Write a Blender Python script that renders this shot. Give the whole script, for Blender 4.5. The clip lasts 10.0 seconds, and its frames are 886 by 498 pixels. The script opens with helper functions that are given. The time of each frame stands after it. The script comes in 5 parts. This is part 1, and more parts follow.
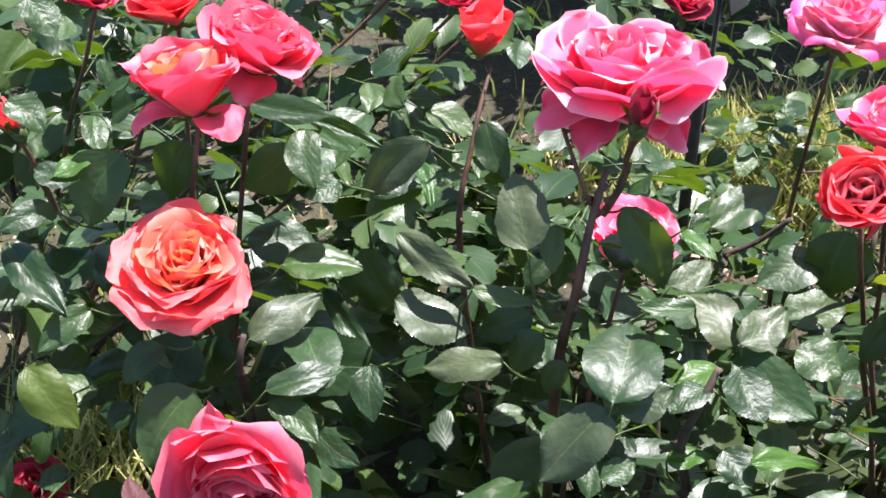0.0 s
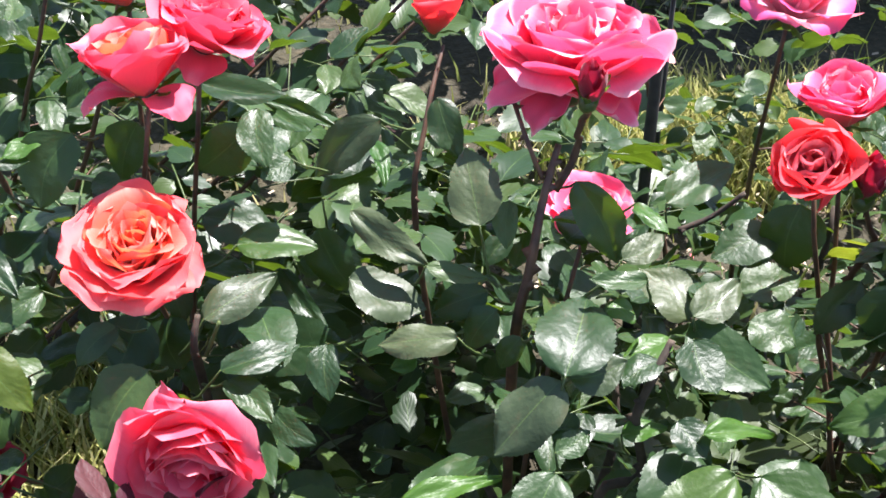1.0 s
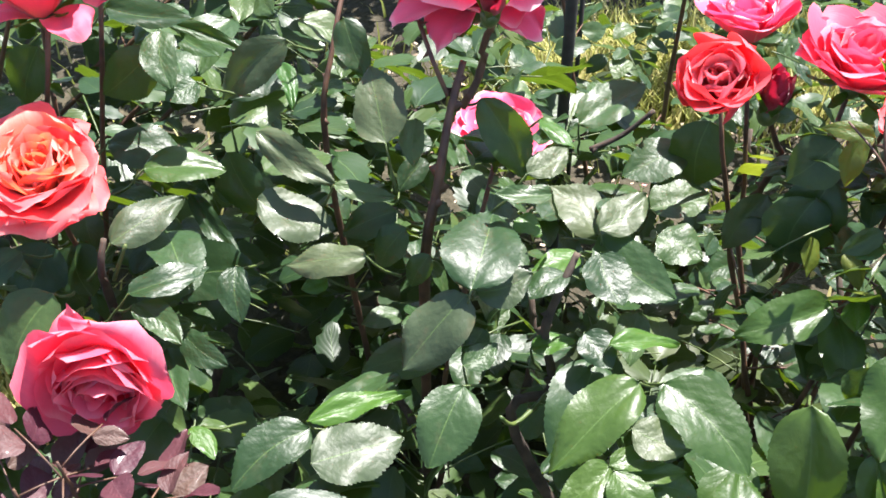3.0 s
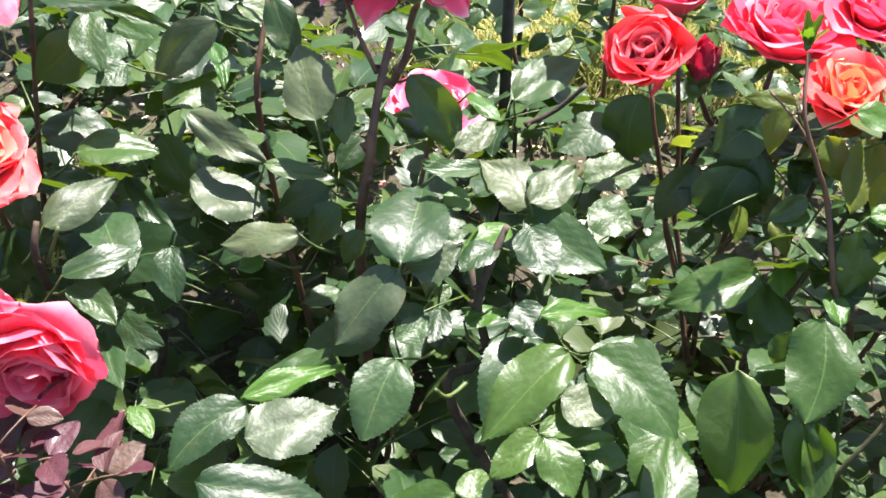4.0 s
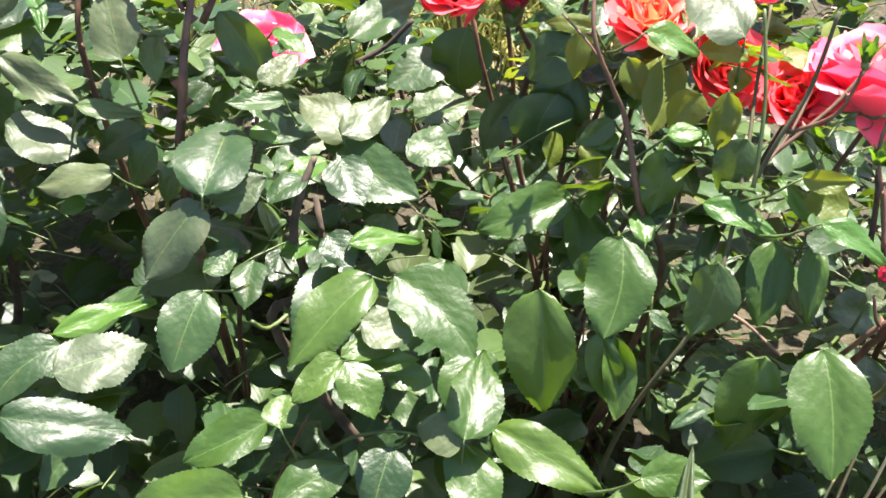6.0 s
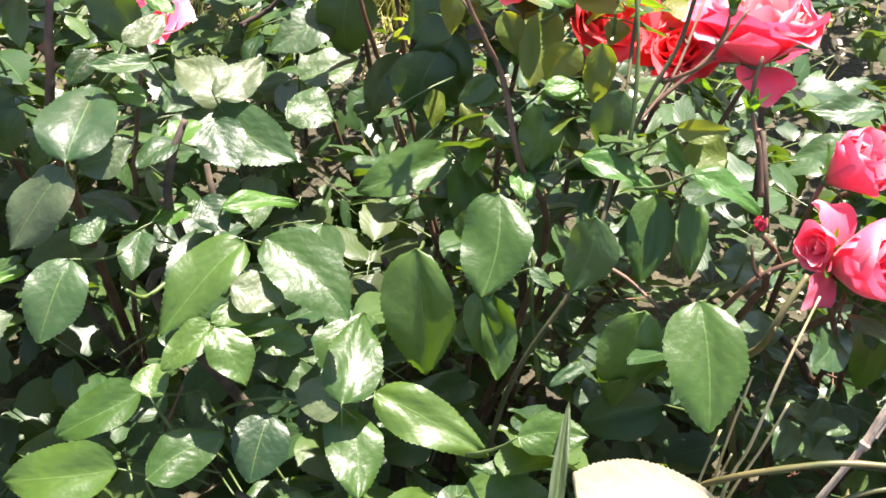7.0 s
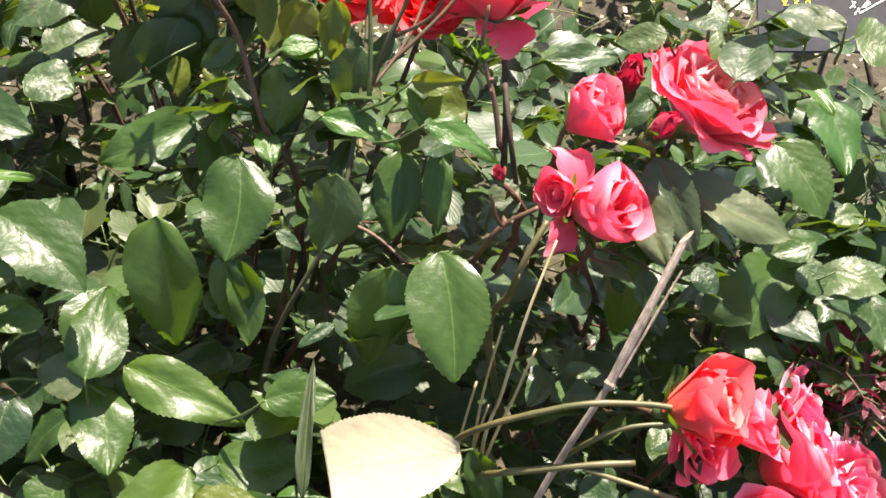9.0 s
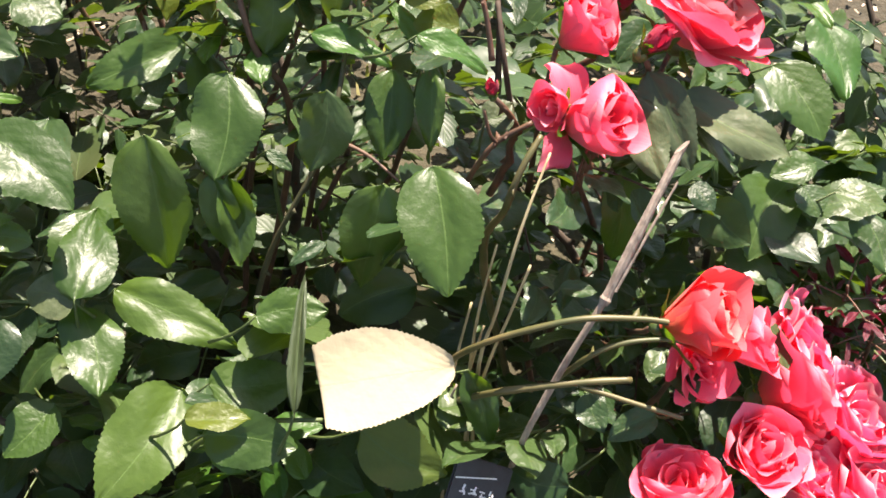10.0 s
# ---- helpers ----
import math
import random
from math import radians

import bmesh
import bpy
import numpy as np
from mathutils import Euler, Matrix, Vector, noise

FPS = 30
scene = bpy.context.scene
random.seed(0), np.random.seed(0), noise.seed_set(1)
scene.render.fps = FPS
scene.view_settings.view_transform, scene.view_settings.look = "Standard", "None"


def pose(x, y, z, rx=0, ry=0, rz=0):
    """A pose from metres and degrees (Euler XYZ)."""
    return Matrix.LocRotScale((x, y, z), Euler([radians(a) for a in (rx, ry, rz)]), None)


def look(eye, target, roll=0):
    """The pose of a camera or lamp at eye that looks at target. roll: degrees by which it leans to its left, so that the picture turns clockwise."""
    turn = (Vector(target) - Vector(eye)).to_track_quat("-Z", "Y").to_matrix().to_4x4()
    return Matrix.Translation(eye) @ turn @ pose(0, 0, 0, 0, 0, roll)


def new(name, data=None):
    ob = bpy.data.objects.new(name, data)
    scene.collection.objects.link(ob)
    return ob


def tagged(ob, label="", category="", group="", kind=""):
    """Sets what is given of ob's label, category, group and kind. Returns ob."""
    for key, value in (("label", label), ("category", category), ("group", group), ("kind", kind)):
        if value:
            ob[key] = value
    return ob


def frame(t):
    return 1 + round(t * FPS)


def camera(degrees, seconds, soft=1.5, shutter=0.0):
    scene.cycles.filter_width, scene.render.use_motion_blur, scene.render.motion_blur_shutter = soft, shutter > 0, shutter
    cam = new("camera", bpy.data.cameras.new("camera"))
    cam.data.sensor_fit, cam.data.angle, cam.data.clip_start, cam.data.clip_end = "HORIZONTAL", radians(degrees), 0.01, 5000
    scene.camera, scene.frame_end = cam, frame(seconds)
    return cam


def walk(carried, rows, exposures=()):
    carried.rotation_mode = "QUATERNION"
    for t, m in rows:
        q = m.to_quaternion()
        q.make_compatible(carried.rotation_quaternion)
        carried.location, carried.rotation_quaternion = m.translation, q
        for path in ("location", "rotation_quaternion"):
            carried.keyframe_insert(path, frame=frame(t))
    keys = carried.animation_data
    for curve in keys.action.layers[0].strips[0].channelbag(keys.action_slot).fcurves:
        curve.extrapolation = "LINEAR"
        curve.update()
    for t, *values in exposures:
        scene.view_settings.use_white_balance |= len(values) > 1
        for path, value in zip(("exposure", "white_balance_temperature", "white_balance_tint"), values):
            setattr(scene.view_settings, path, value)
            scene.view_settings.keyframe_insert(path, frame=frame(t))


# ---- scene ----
# camera and its way
PATH = [
    (0, (0.0000, 0.0000, 1.2000), (0.0000, 0.7883, 0.5847), -0.58),
    (0.5, (0.0064, -0.0025, 1.1978), (0.0159, 0.7846, 0.5812), -0.47),
    (1, (0.0170, -0.0076, 1.1908), (0.0357, 0.7764, 0.5704), -0.55),
    (1.5, (0.0290, -0.0187, 1.1855), (0.0594, 0.7629, 0.5624), -0.61),
    (2, (0.0404, -0.0258, 1.1787), (0.0803, 0.7495, 0.5485), -0.57),
    (2.5, (0.0420, -0.0243, 1.1737), (0.0940, 0.7413, 0.5326), 0.03),
    (4, (0.0760, -0.0427, 1.1709), (0.1551, 0.7069, 0.5138), 0.05),
    (4.5, (0.0995, -0.0572, 1.1698), (0.2012, 0.6939, 0.5175), 0.45),
    (5, (0.1221, -0.0652, 1.1686), (0.2194, 0.6762, 0.5046), 0.22),
    (5.2, (0.1335, -0.0635, 1.1694), (0.2238, 0.6724, 0.4984), -0.15),
    (6.3, (0.2203, -0.0940, 1.1526), (0.3219, 0.6332, 0.4738), -1.47),
    (6.5, (0.2337, -0.0944, 1.1482), (0.3399, 0.6297, 0.4667), -1.60),
    (7, (0.2595, -0.0938, 1.1338), (0.3831, 0.6213, 0.4458), -0.93),
    (7.5, (0.2788, -0.0952, 1.1316), (0.4325, 0.6056, 0.4349), -0.01),
    (8, (0.3134, -0.1061, 1.1243), (0.4914, 0.5941, 0.4329), 0.50),
    (8.5, (0.3367, -0.1186, 1.1119), (0.5427, 0.5875, 0.4344), 0.66),
    (9, (0.3322, -0.1225, 1.1090), (0.5657, 0.5629, 0.4193), 2.16),
    (9.5, (0.3252, -0.1260, 1.1033), (0.5552, 0.5488, 0.4021), 1.92),
    (10, (0.3348, -0.1477, 1.0673), (0.5613, 0.5303, 0.3681), 1.37),
]
cam = camera(38.0, 10.0, soft=1.65)
walk(cam, [(t, look(eye, target, roll)) for t, eye, target, roll in PATH], ((0.0, 1.72, 6200, 16), (2.5, 1.97, 6300, 15), (4.5, 2.19, 6550, 14), (6.5, 2.45, 6850, 14), (7.2, 2.39, 6950, 14), (8.5, 1.99, 7200, 15), (10.0, 1.95, 7400, 17)))

# daylight: a high sun ahead of the camera, clear sky
SUN_EL, SUN_AZ = radians(68), radians(48)
world = bpy.data.worlds.new("sky")
scene.world = world
world.use_nodes = True
wn = world.node_tree.nodes
sky = wn.new("ShaderNodeTexSky")
sky.sky_type = "NISHITA"
sky.sun_disc = False
sky.sun_elevation, sky.sun_rotation = SUN_EL, SUN_AZ
wn["Background"].inputs["Strength"].default_value = 0.085
world.node_tree.links.new(sky.outputs[0], wn["Background"].inputs["Color"])
sun_dir = Vector((math.sin(SUN_AZ) * math.cos(SUN_EL), math.cos(SUN_AZ) * math.cos(SUN_EL), math.sin(SUN_EL)))
sun = new("sun", bpy.data.lights.new("sun", "SUN"))
sun.data.energy, sun.data.angle, sun.data.color = 5.0, radians(0.55), (1.0, 0.96, 0.9)
sun.matrix_world = look(sun_dir * 10, (0, 0, 0))


# ---------------------------------------------------------------- materials
def material(name):
    m = bpy.data.materials.new(name)
    m.use_nodes = True
    n = m.node_tree.nodes
    n.clear()
    out = n.new("ShaderNodeOutputMaterial")
    return m, n, m.node_tree.links, out


def ramp(n, stops):
    r = n.new("ShaderNodeValToRGB")
    e = r.color_ramp.elements
    while len(e) < len(stops):
        e.new(0.5)
    for k, (p, c) in zip(e, stops):
        k.position, k.color = p, (*c, 1)
    return r


def math_node(n, l, op, a, b=None, c=None):
    m = n.new("ShaderNodeMath")
    m.operation = op
    for i, v in enumerate((a, b, c)):
        if v is None:
            continue
        if isinstance(v, (int, float)):
            m.inputs[i].default_value = v
        else:
            l.new(v, m.inputs[i])
    return m.outputs[0]


def noise_node(n, l, scale, detail=4.0, vec=None):
    t = n.new("ShaderNodeTexNoise")
    t.inputs["Scale"].default_value, t.inputs["Detail"].default_value = scale, detail
    if vec is not None:
        l.new(vec, t.inputs["Vector"])
    return t.outputs["Fac"]


def mix_color(n, l, kind, fac, a, b):
    m = n.new("ShaderNodeMix")
    m.data_type, m.blend_type = "RGBA", kind
    if isinstance(fac, (int, float)):
        m.inputs[0].default_value = fac
    else:
        l.new(fac, m.inputs[0])
    for i, v in ((6, a), (7, b)):
        if isinstance(v, tuple):
            m.inputs[i].default_value = (*v, 1)
        else:
            l.new(v, m.inputs[i])
    return m.outputs[2]


def leaf_material(name, stops, through_col, through_amount=0.25, rough=0.3, vein=(0.1, 0.17, 0.045), spots=0.6, stain=0.0):
    m, n, l, out = material(name)
    info, geo, uv = n.new("ShaderNodeObjectInfo"), n.new("ShaderNodeNewGeometry"), n.new("ShaderNodeUVMap")
    tex = n.new("ShaderNodeTexCoord")
    pick = math_node(n, l, "FRACT", math_node(n, l, "ADD", info.outputs["Random"], geo.outputs["Random Per Island"]))
    base = ramp(n, stops)
    l.new(pick, base.inputs[0])
    sep = n.new("ShaderNodeSeparateXYZ")
    l.new(uv.outputs[0], sep.inputs[0])
    side = math_node(n, l, "ABSOLUTE", math_node(n, l, "SUBTRACT", sep.outputs[0], 0.5))
    # side veins run forward from the midrib
    bend = noise_node(n, l, 5.0, 3.0, tex.outputs["Object"])
    run = math_node(n, l, "SUBTRACT", math_node(n, l, "MULTIPLY", sep.outputs[1], 41.0), math_node(n, l, "MULTIPLY", math_node(n, l, "POWER", side, 0.8), 34.0))
    run = math_node(n, l, "ADD", run, math_node(n, l, "MULTIPLY", bend, 5.0))
    wave = math_node(n, l, "POWER", math_node(n, l, "ABSOLUTE", math_node(n, l, "SINE", math_node(n, l, "MULTIPLY", run, 0.5))), 10.0)
    rib = math_node(n, l, "LESS_THAN", side, 0.011)
    veins = math_node(n, l, "MAXIMUM", rib, math_node(n, l, "MULTIPLY", wave, 0.05))
    quilt = math_node(n, l, "POWER", math_node(n, l, "ABSOLUTE", math_node(n, l, "SINE", math_node(n, l, "MULTIPLY", run, 0.5))), 3.0)
    ribs = math_node(n, l, "MAXIMUM", rib, math_node(n, l, "MULTIPLY", quilt, 0.6))
    mott = noise_node(n, l, 11.0, 6.0, tex.outputs["Object"])
    col = mix_color(n, l, "MULTIPLY", spots, base.outputs[0], mix_color(n, l, "MIX", mott, (0.45, 0.5, 0.4), (1.35, 1.3, 1.1)))
    col = mix_color(n, l, "MIX", math_node(n, l, "MULTIPLY", veins, 0.48), col, vein)
    if stain:
        patch = n.new("ShaderNodeMapRange")
        l.new(noise_node(n, l, 2.6, 7.0, tex.outputs["Object"]), patch.inputs[0])
        patch.inputs[1].default_value, patch.inputs[2].default_value = 0.56, 0.72
        col = mix_color(n, l, "MIX", math_node(n, l, "MULTIPLY", patch.outputs[0], stain), col, (0.11, 0.075, 0.04))
    p = n.new("ShaderNodeBsdfPrincipled")
    l.new(col, p.inputs["Base Color"])
    worn = noise_node(n, l, 5.0, 3.0, tex.outputs["Object"])
    r = n.new("ShaderNodeMapRange")
    r.clamp = True
    l.new(worn, r.inputs[0])
    r.inputs[3].default_value, r.inputs[4].default_value = rough + 0.08, rough + 0.22
    l.new(r.outputs[0], p.inputs["Roughness"])
    p.inputs["IOR"].default_value = 1.45
    p.inputs["Coat Weight"].default_value, p.inputs["Coat Roughness"].default_value = 0.06, 0.15
    p.inputs["Specular IOR Level"].default_value = 0.42
    b = n.new("ShaderNodeBump")
    b.inputs["Strength"].default_value, b.inputs["Distance"].default_value = 0.5, 0.0012
    hump = math_node(n, l, "ADD", math_node(n, l, "MULTIPLY", ribs, -0.22), math_node(n, l, "MULTIPLY", noise_node(n, l, 7.0, 4.0, tex.outputs["Object"]), 2.1))
    l.new(hump, b.inputs["Height"])
    l.new(b.outputs[0], p.inputs["Normal"])
    t = n.new("ShaderNodeBsdfTranslucent")
    l.new(mix_color(n, l, "MIX", math_node(n, l, "MULTIPLY", veins, 0.5), through_col, tuple(c * 0.55 for c in through_col)), t.inputs["Color"])
    mix = n.new("ShaderNodeMixShader")
    mix.inputs[0].default_value = through_amount
    l.new(p.outputs[0], mix.inputs[1])
    l.new(t.outputs[0], mix.inputs[2])
    l.new(mix.outputs[0], out.inputs[0])
    return m


def petal_material(name, stops, through_col, edge=None):
    """stops run from the base of a petal to its lip."""
    m, n, l, out = material(name)
    uv, tex, info = n.new("ShaderNodeUVMap"), n.new("ShaderNodeTexCoord"), n.new("ShaderNodeObjectInfo")
    sep = n.new("ShaderNodeSeparateXYZ")
    l.new(uv.outputs[0], sep.inputs[0])
    blot = noise_node(n, l, 45.0, 4.0, tex.outputs["Object"])
    along = math_node(n, l, "ADD", sep.outputs[1], math_node(n, l, "MULTIPLY", math_node(n, l, "SUBTRACT", blot, 0.5), 0.35))
    base = ramp(n, stops)
    l.new(along, base.inputs[0])
    # fine rays along the petal
    streak = n.new("ShaderNodeTexNoise")
    mp = n.new("ShaderNodeMapping")
    mp.inputs["Scale"].default_value = (60, 3, 1)
    l.new(uv.outputs[0], mp.inputs["Vector"])
    l.new(mp.outputs[0], streak.inputs["Vector"])
    streak.inputs["Scale"].default_value = 1.0
    col = mix_color(n, l, "MULTIPLY", 0.3, base.outputs[0], mix_color(n, l, "MIX", streak.outputs["Fac"], (0.62, 0.5, 0.55), (1.3, 1.3, 1.3)))
    hue = n.new("ShaderNodeHueSaturation")
    l.new(col, hue.inputs["Color"])
    l.new(math_node(n, l, "ADD", math_node(n, l, "MULTIPLY", info.outputs["Random"], 0.3), 0.85), hue.inputs["Value"])
    col = hue.outputs[0]
    if edge:
        rim = math_node(n, l, "MAXIMUM", math_node(n, l, "ABSOLUTE", math_node(n, l, "SUBTRACT", math_node(n, l, "MULTIPLY", sep.outputs[0], 2.0), 1.0)), sep.outputs[1])
        fade = n.new("ShaderNodeMapRange")
        l.new(math_node(n, l, "ADD", rim, math_node(n, l, "MULTIPLY", math_node(n, l, "SUBTRACT", blot, 0.5), 0.12)), fade.inputs[0])
        fade.inputs[1].default_value, fade.inputs[2].default_value = 0.91, 1.02
        col = mix_color(n, l, "MIX", fade.outputs[0], col, edge)
    p = n.new("ShaderNodeBsdfPrincipled")
    l.new(col, p.inputs["Base Color"])
    p.inputs["Roughness"].default_value = 0.55
    p.inputs["Sheen Weight"].default_value, p.inputs["Sheen Roughness"].default_value = 0.25, 0.4
    b = n.new("ShaderNodeBump")
    b.inputs["Strength"].default_value, b.inputs["Distance"].default_value = 0.35, 0.001
    l.new(streak.outputs["Fac"], b.inputs["Height"])
    l.new(b.outputs[0], p.inputs["Normal"])
    t = n.new("ShaderNodeBsdfTranslucent")
    t.inputs["Color"].default_value = (*through_col, 1)
    mix = n.new("ShaderNodeMixShader")
    mix.inputs[0].default_value = 0.42
    l.new(p.outputs[0], mix.inputs[1])
    l.new(t.outputs[0], mix.inputs[2])
    l.new(mix.outputs[0], out.inputs[0])
    return m


def plain_material(name, a, b, scale, rough=0.7, bump=0.4, dist=0.002, stretch=(1, 1, 1)):
    m, n, l, out = material(name)
    tex, mp = n.new("ShaderNodeTexCoord"), n.new("ShaderNodeMapping")
    mp.inputs["Scale"].default_value = stretch
    l.new(tex.outputs["Object"], mp.inputs["Vector"])
    f = noise_node(n, l, scale, 6.0, mp.outputs[0])
    f2 = noise_node(n, l, scale * 0.17, 3.0, mp.outputs[0])
    r = ramp(n, [(0.32, a), (0.68, b)])
    l.new(f, r.inputs[0])
    col = mix_color(n, l, "MULTIPLY", 0.5, r.outputs[0], mix_color(n, l, "MIX", f2, (0.55, 0.55, 0.55), (1.3, 1.3, 1.3)))
    p = n.new("ShaderNodeBsdfPrincipled")
    l.new(col, p.inputs["Base Color"])
    p.inputs["Roughness"].default_value = rough
    bp = n.new("ShaderNodeBump")
    bp.inputs["Strength"].default_value, bp.inputs["Distance"].default_value = bump, dist
    l.new(f, bp.inputs["Height"])
    l.new(bp.outputs[0], p.inputs["Normal"])
    l.new(p.outputs[0], out.inputs[0])
    return m


GREEN = leaf_material("rose_leaf", [(0.0, (0.013, 0.033, 0.013)), (0.35, (0.02, 0.048, 0.017)), (0.7, (0.031, 0.063, 0.021)), (1.0, (0.052, 0.086, 0.026))], (0.19, 0.31, 0.015), 0.18, 0.29, stain=0.3)
DULL = leaf_material("dull_leaf", [(0.0, (0.038, 0.058, 0.03)), (1.0, (0.068, 0.088, 0.042))], (0.16, 0.25, 0.03), 0.16, 0.34, stain=0.55)
RICH = leaf_material("rich_green_leaf", [(0.0, (0.021, 0.049, 0.01)), (0.5, (0.032, 0.068, 0.013)), (1.0, (0.053, 0.094, 0.017))], (0.19, 0.36, 0.015), 0.2, 0.26)
LIME = leaf_material("young_leaf", [(0.0, (0.026, 0.08, 0.014)), (1.0, (0.055, 0.12, 0.018))], (0.24, 0.44, 0.015), 0.26, 0.28)
OLIVE = leaf_material("yellowing_leaf", [(0.0, (0.05, 0.085, 0.013)), (1.0, (0.095, 0.115, 0.016))], (0.33, 0.4, 0.025), 0.3, 0.33)
PURPLE = leaf_material("red_young_leaf", [(0.0, (0.055, 0.014, 0.026)), (0.5, (0.08, 0.028, 0.036)), (1.0, (0.075, 0.048, 0.034))], (0.28, 0.06, 0.09), 0.16, 0.44, (0.12, 0.055, 0.06))
WINE = leaf_material("crimson_young_leaf", [(0.0, (0.05, 0.005, 0.011)), (1.0, (0.1, 0.01, 0.022))], (0.3, 0.015, 0.04), 0.2, 0.36, (0.14, 0.02, 0.035))
CREAM = leaf_material("dried_leaf", [(0.0, (0.36, 0.31, 0.205)), (1.0, (0.36, 0.31, 0.205))], (0.3, 0.26, 0.15), 0.08, 0.6, (0.29, 0.245, 0.155), 0.1)
CANE = plain_material("green_cane", (0.03, 0.06, 0.015), (0.09, 0.12, 0.03), 60, 0.5)
STALK = plain_material("flower_stalk", (0.05, 0.058, 0.016), (0.13, 0.1, 0.04), 30, 0.5)
RED_CANE = plain_material("red_cane", (0.05, 0.025, 0.016), (0.13, 0.065, 0.034), 60, 0.62)
DEAD = plain_material("dead_cane", (0.19, 0.145, 0.11), (0.4, 0.32, 0.25), 50, 0.8, 0.6, 0.001, (6, 6, 0.6))
STRAW = plain_material("straw", (0.3, 0.24, 0.12), (0.5, 0.42, 0.24), 40, 0.75)
BARK = plain_material("old_cane", (0.025, 0.018, 0.012), (0.075, 0.052, 0.035), 70, 0.85)
# darker copy of the cane green: shade inside the bush put into the colour
SHADE_CANE = plain_material("shaded_green_cane", (0.03, 0.034, 0.012), (0.075, 0.065, 0.026), 60, 0.75)
# coral, orange, rose, scarlet: paler last stop paints sunlight on the petal lips
CORAL = petal_material("coral_petal", [(0.0, (0.88, 0.36, 0.14)), (0.35, (0.88, 0.17, 0.13)), (0.75, (0.87, 0.11, 0.11)), (0.92, (0.89, 0.15, 0.16)), (1.0, (0.92, 0.29, 0.27))], (0.95, 0.1, 0.1))
ORANGE = petal_material("orange_petal", [(0.0, (0.92, 0.5, 0.14)), (0.45, (0.9, 0.33, 0.15)), (0.8, (0.88, 0.18, 0.12)), (1.0, (0.92, 0.36, 0.28))], (0.95, 0.22, 0.08))
PINK = petal_material("pink_petal", [(0.0, (0.74, 0.1, 0.18)), (0.5, (0.82, 0.1, 0.22)), (0.85, (0.84, 0.16, 0.29)), (1.0, (0.88, 0.34, 0.43))], (0.9, 0.07, 0.18), (0.9, 0.62, 0.65))
ROSE = petal_material("rose_petal", [(0.0, (0.87, 0.2, 0.14)), (0.4, (0.86, 0.09, 0.17)), (0.85, (0.87, 0.13, 0.21)), (1.0, (0.9, 0.28, 0.34))], (0.95, 0.07, 0.14))
SALMON = petal_material("salmon_petal", [(0.0, (0.88, 0.34, 0.24)), (0.4, (0.88, 0.2, 0.2)), (1.0, (0.92, 0.42, 0.44))], (0.95, 0.14, 0.18))
SCARLET = petal_material("scarlet_petal", [(0.0, (0.8, 0.14, 0.05)), (0.5, (0.82, 0.045, 0.06)), (1.0, (0.87, 0.11, 0.13))], (0.92, 0.04, 0.04))
CRIMSON = petal_material("crimson_petal", [(0.0, (0.3, 0.01, 0.03)), (1.0, (0.42, 0.02, 0.06))], (0.5, 0.01, 0.04))
BICOLOUR = petal_material("bicolour_petal", [(0.0, (0.85, 0.6, 0.6)), (0.6, (0.83, 0.5, 0.6)), (0.8, (0.84, 0.16, 0.38)), (1.0, (0.82, 0.06, 0.27))], (0.9, 0.25, 0.3))


# ---------------------------------------------------------------- building helpers
def mesh_of(name, verts, faces, mat, uvs=None, smooth=True):
    me = bpy.data.meshes.new(name)
    me.from_pydata([tuple(v) for v in verts], [], faces)
    me.materials.append(mat)
    if uvs is not None:
        layer = me.uv_layers.new(name="UVMap")
        idx = np.empty(len(me.loops), dtype=np.int32)
        me.loops.foreach_get("vertex_index", idx)
        layer.data.foreach_set("uv", np.asarray(uvs, dtype=np.float32)[idx].ravel())
    if smooth:
        me.polygons.foreach_set("use_smooth", [True] * len(me.polygons))
    me.update()
    return me


def part(name, me, parent, label="", m=None):
    ob = new(name, me)
    ob.parent = parent
    if m is not None:
        ob.matrix_basis = m
    if label:
        ob["label"] = label
    return ob


def grid_faces(nu, nv):
    return [(j * nu + i, j * nu + i + 1, (j + 1) * nu + i + 1, (j + 1) * nu + i) for j in range(nv - 1) for i in range(nu - 1)]


def tube(points, radii, sides=7):
    """Verts and faces of a tapered round stalk through the points."""
    pts = [Vector(p) for p in points]
    verts, faces = [], []
    for k, p in enumerate(pts):
        d = (pts[min(k + 1, len(pts) - 1)] - pts[max(k - 1, 0)]).normalized()
        a = d.cross(Vector((0.3, 0.9, 0.1))).normalized()
        b = d.cross(a)
        for s in range(sides):
            an = 2 * math.pi * s / sides
            verts.append(p + (a * math.cos(an) + b * math.sin(an)) * radii[k])
    for k in range(len(pts) - 1):
        for s in range(sides):
            t = (s + 1) % sides
            faces.append((k * sides + s, k * sides + t, (k + 1) * sides + t, (k + 1) * sides + s))
    faces.append(tuple(range(sides))[::-1])
    faces.append(tuple(range((len(pts) - 1) * sides, len(pts) * sides)))
    return verts, faces


def bowed(a, b, sag, n=9, wob=0.004, rng=None):
    """Points from a to b on a bow, with small bends at the nodes."""
    a, b, sag = Vector(a), Vector(b), Vector(sag)
    rng = rng or random.Random(3)
    out = []
    for k in range(n):
        t = k / (n - 1)
        j = Vector((rng.uniform(-1, 1), rng.uniform(-1, 1), rng.uniform(-1, 1))) * wob * math.sin(math.pi * t)
        out.append(a.lerp(b, t) + sag * 4 * t * (1 - t) + j)
    return out


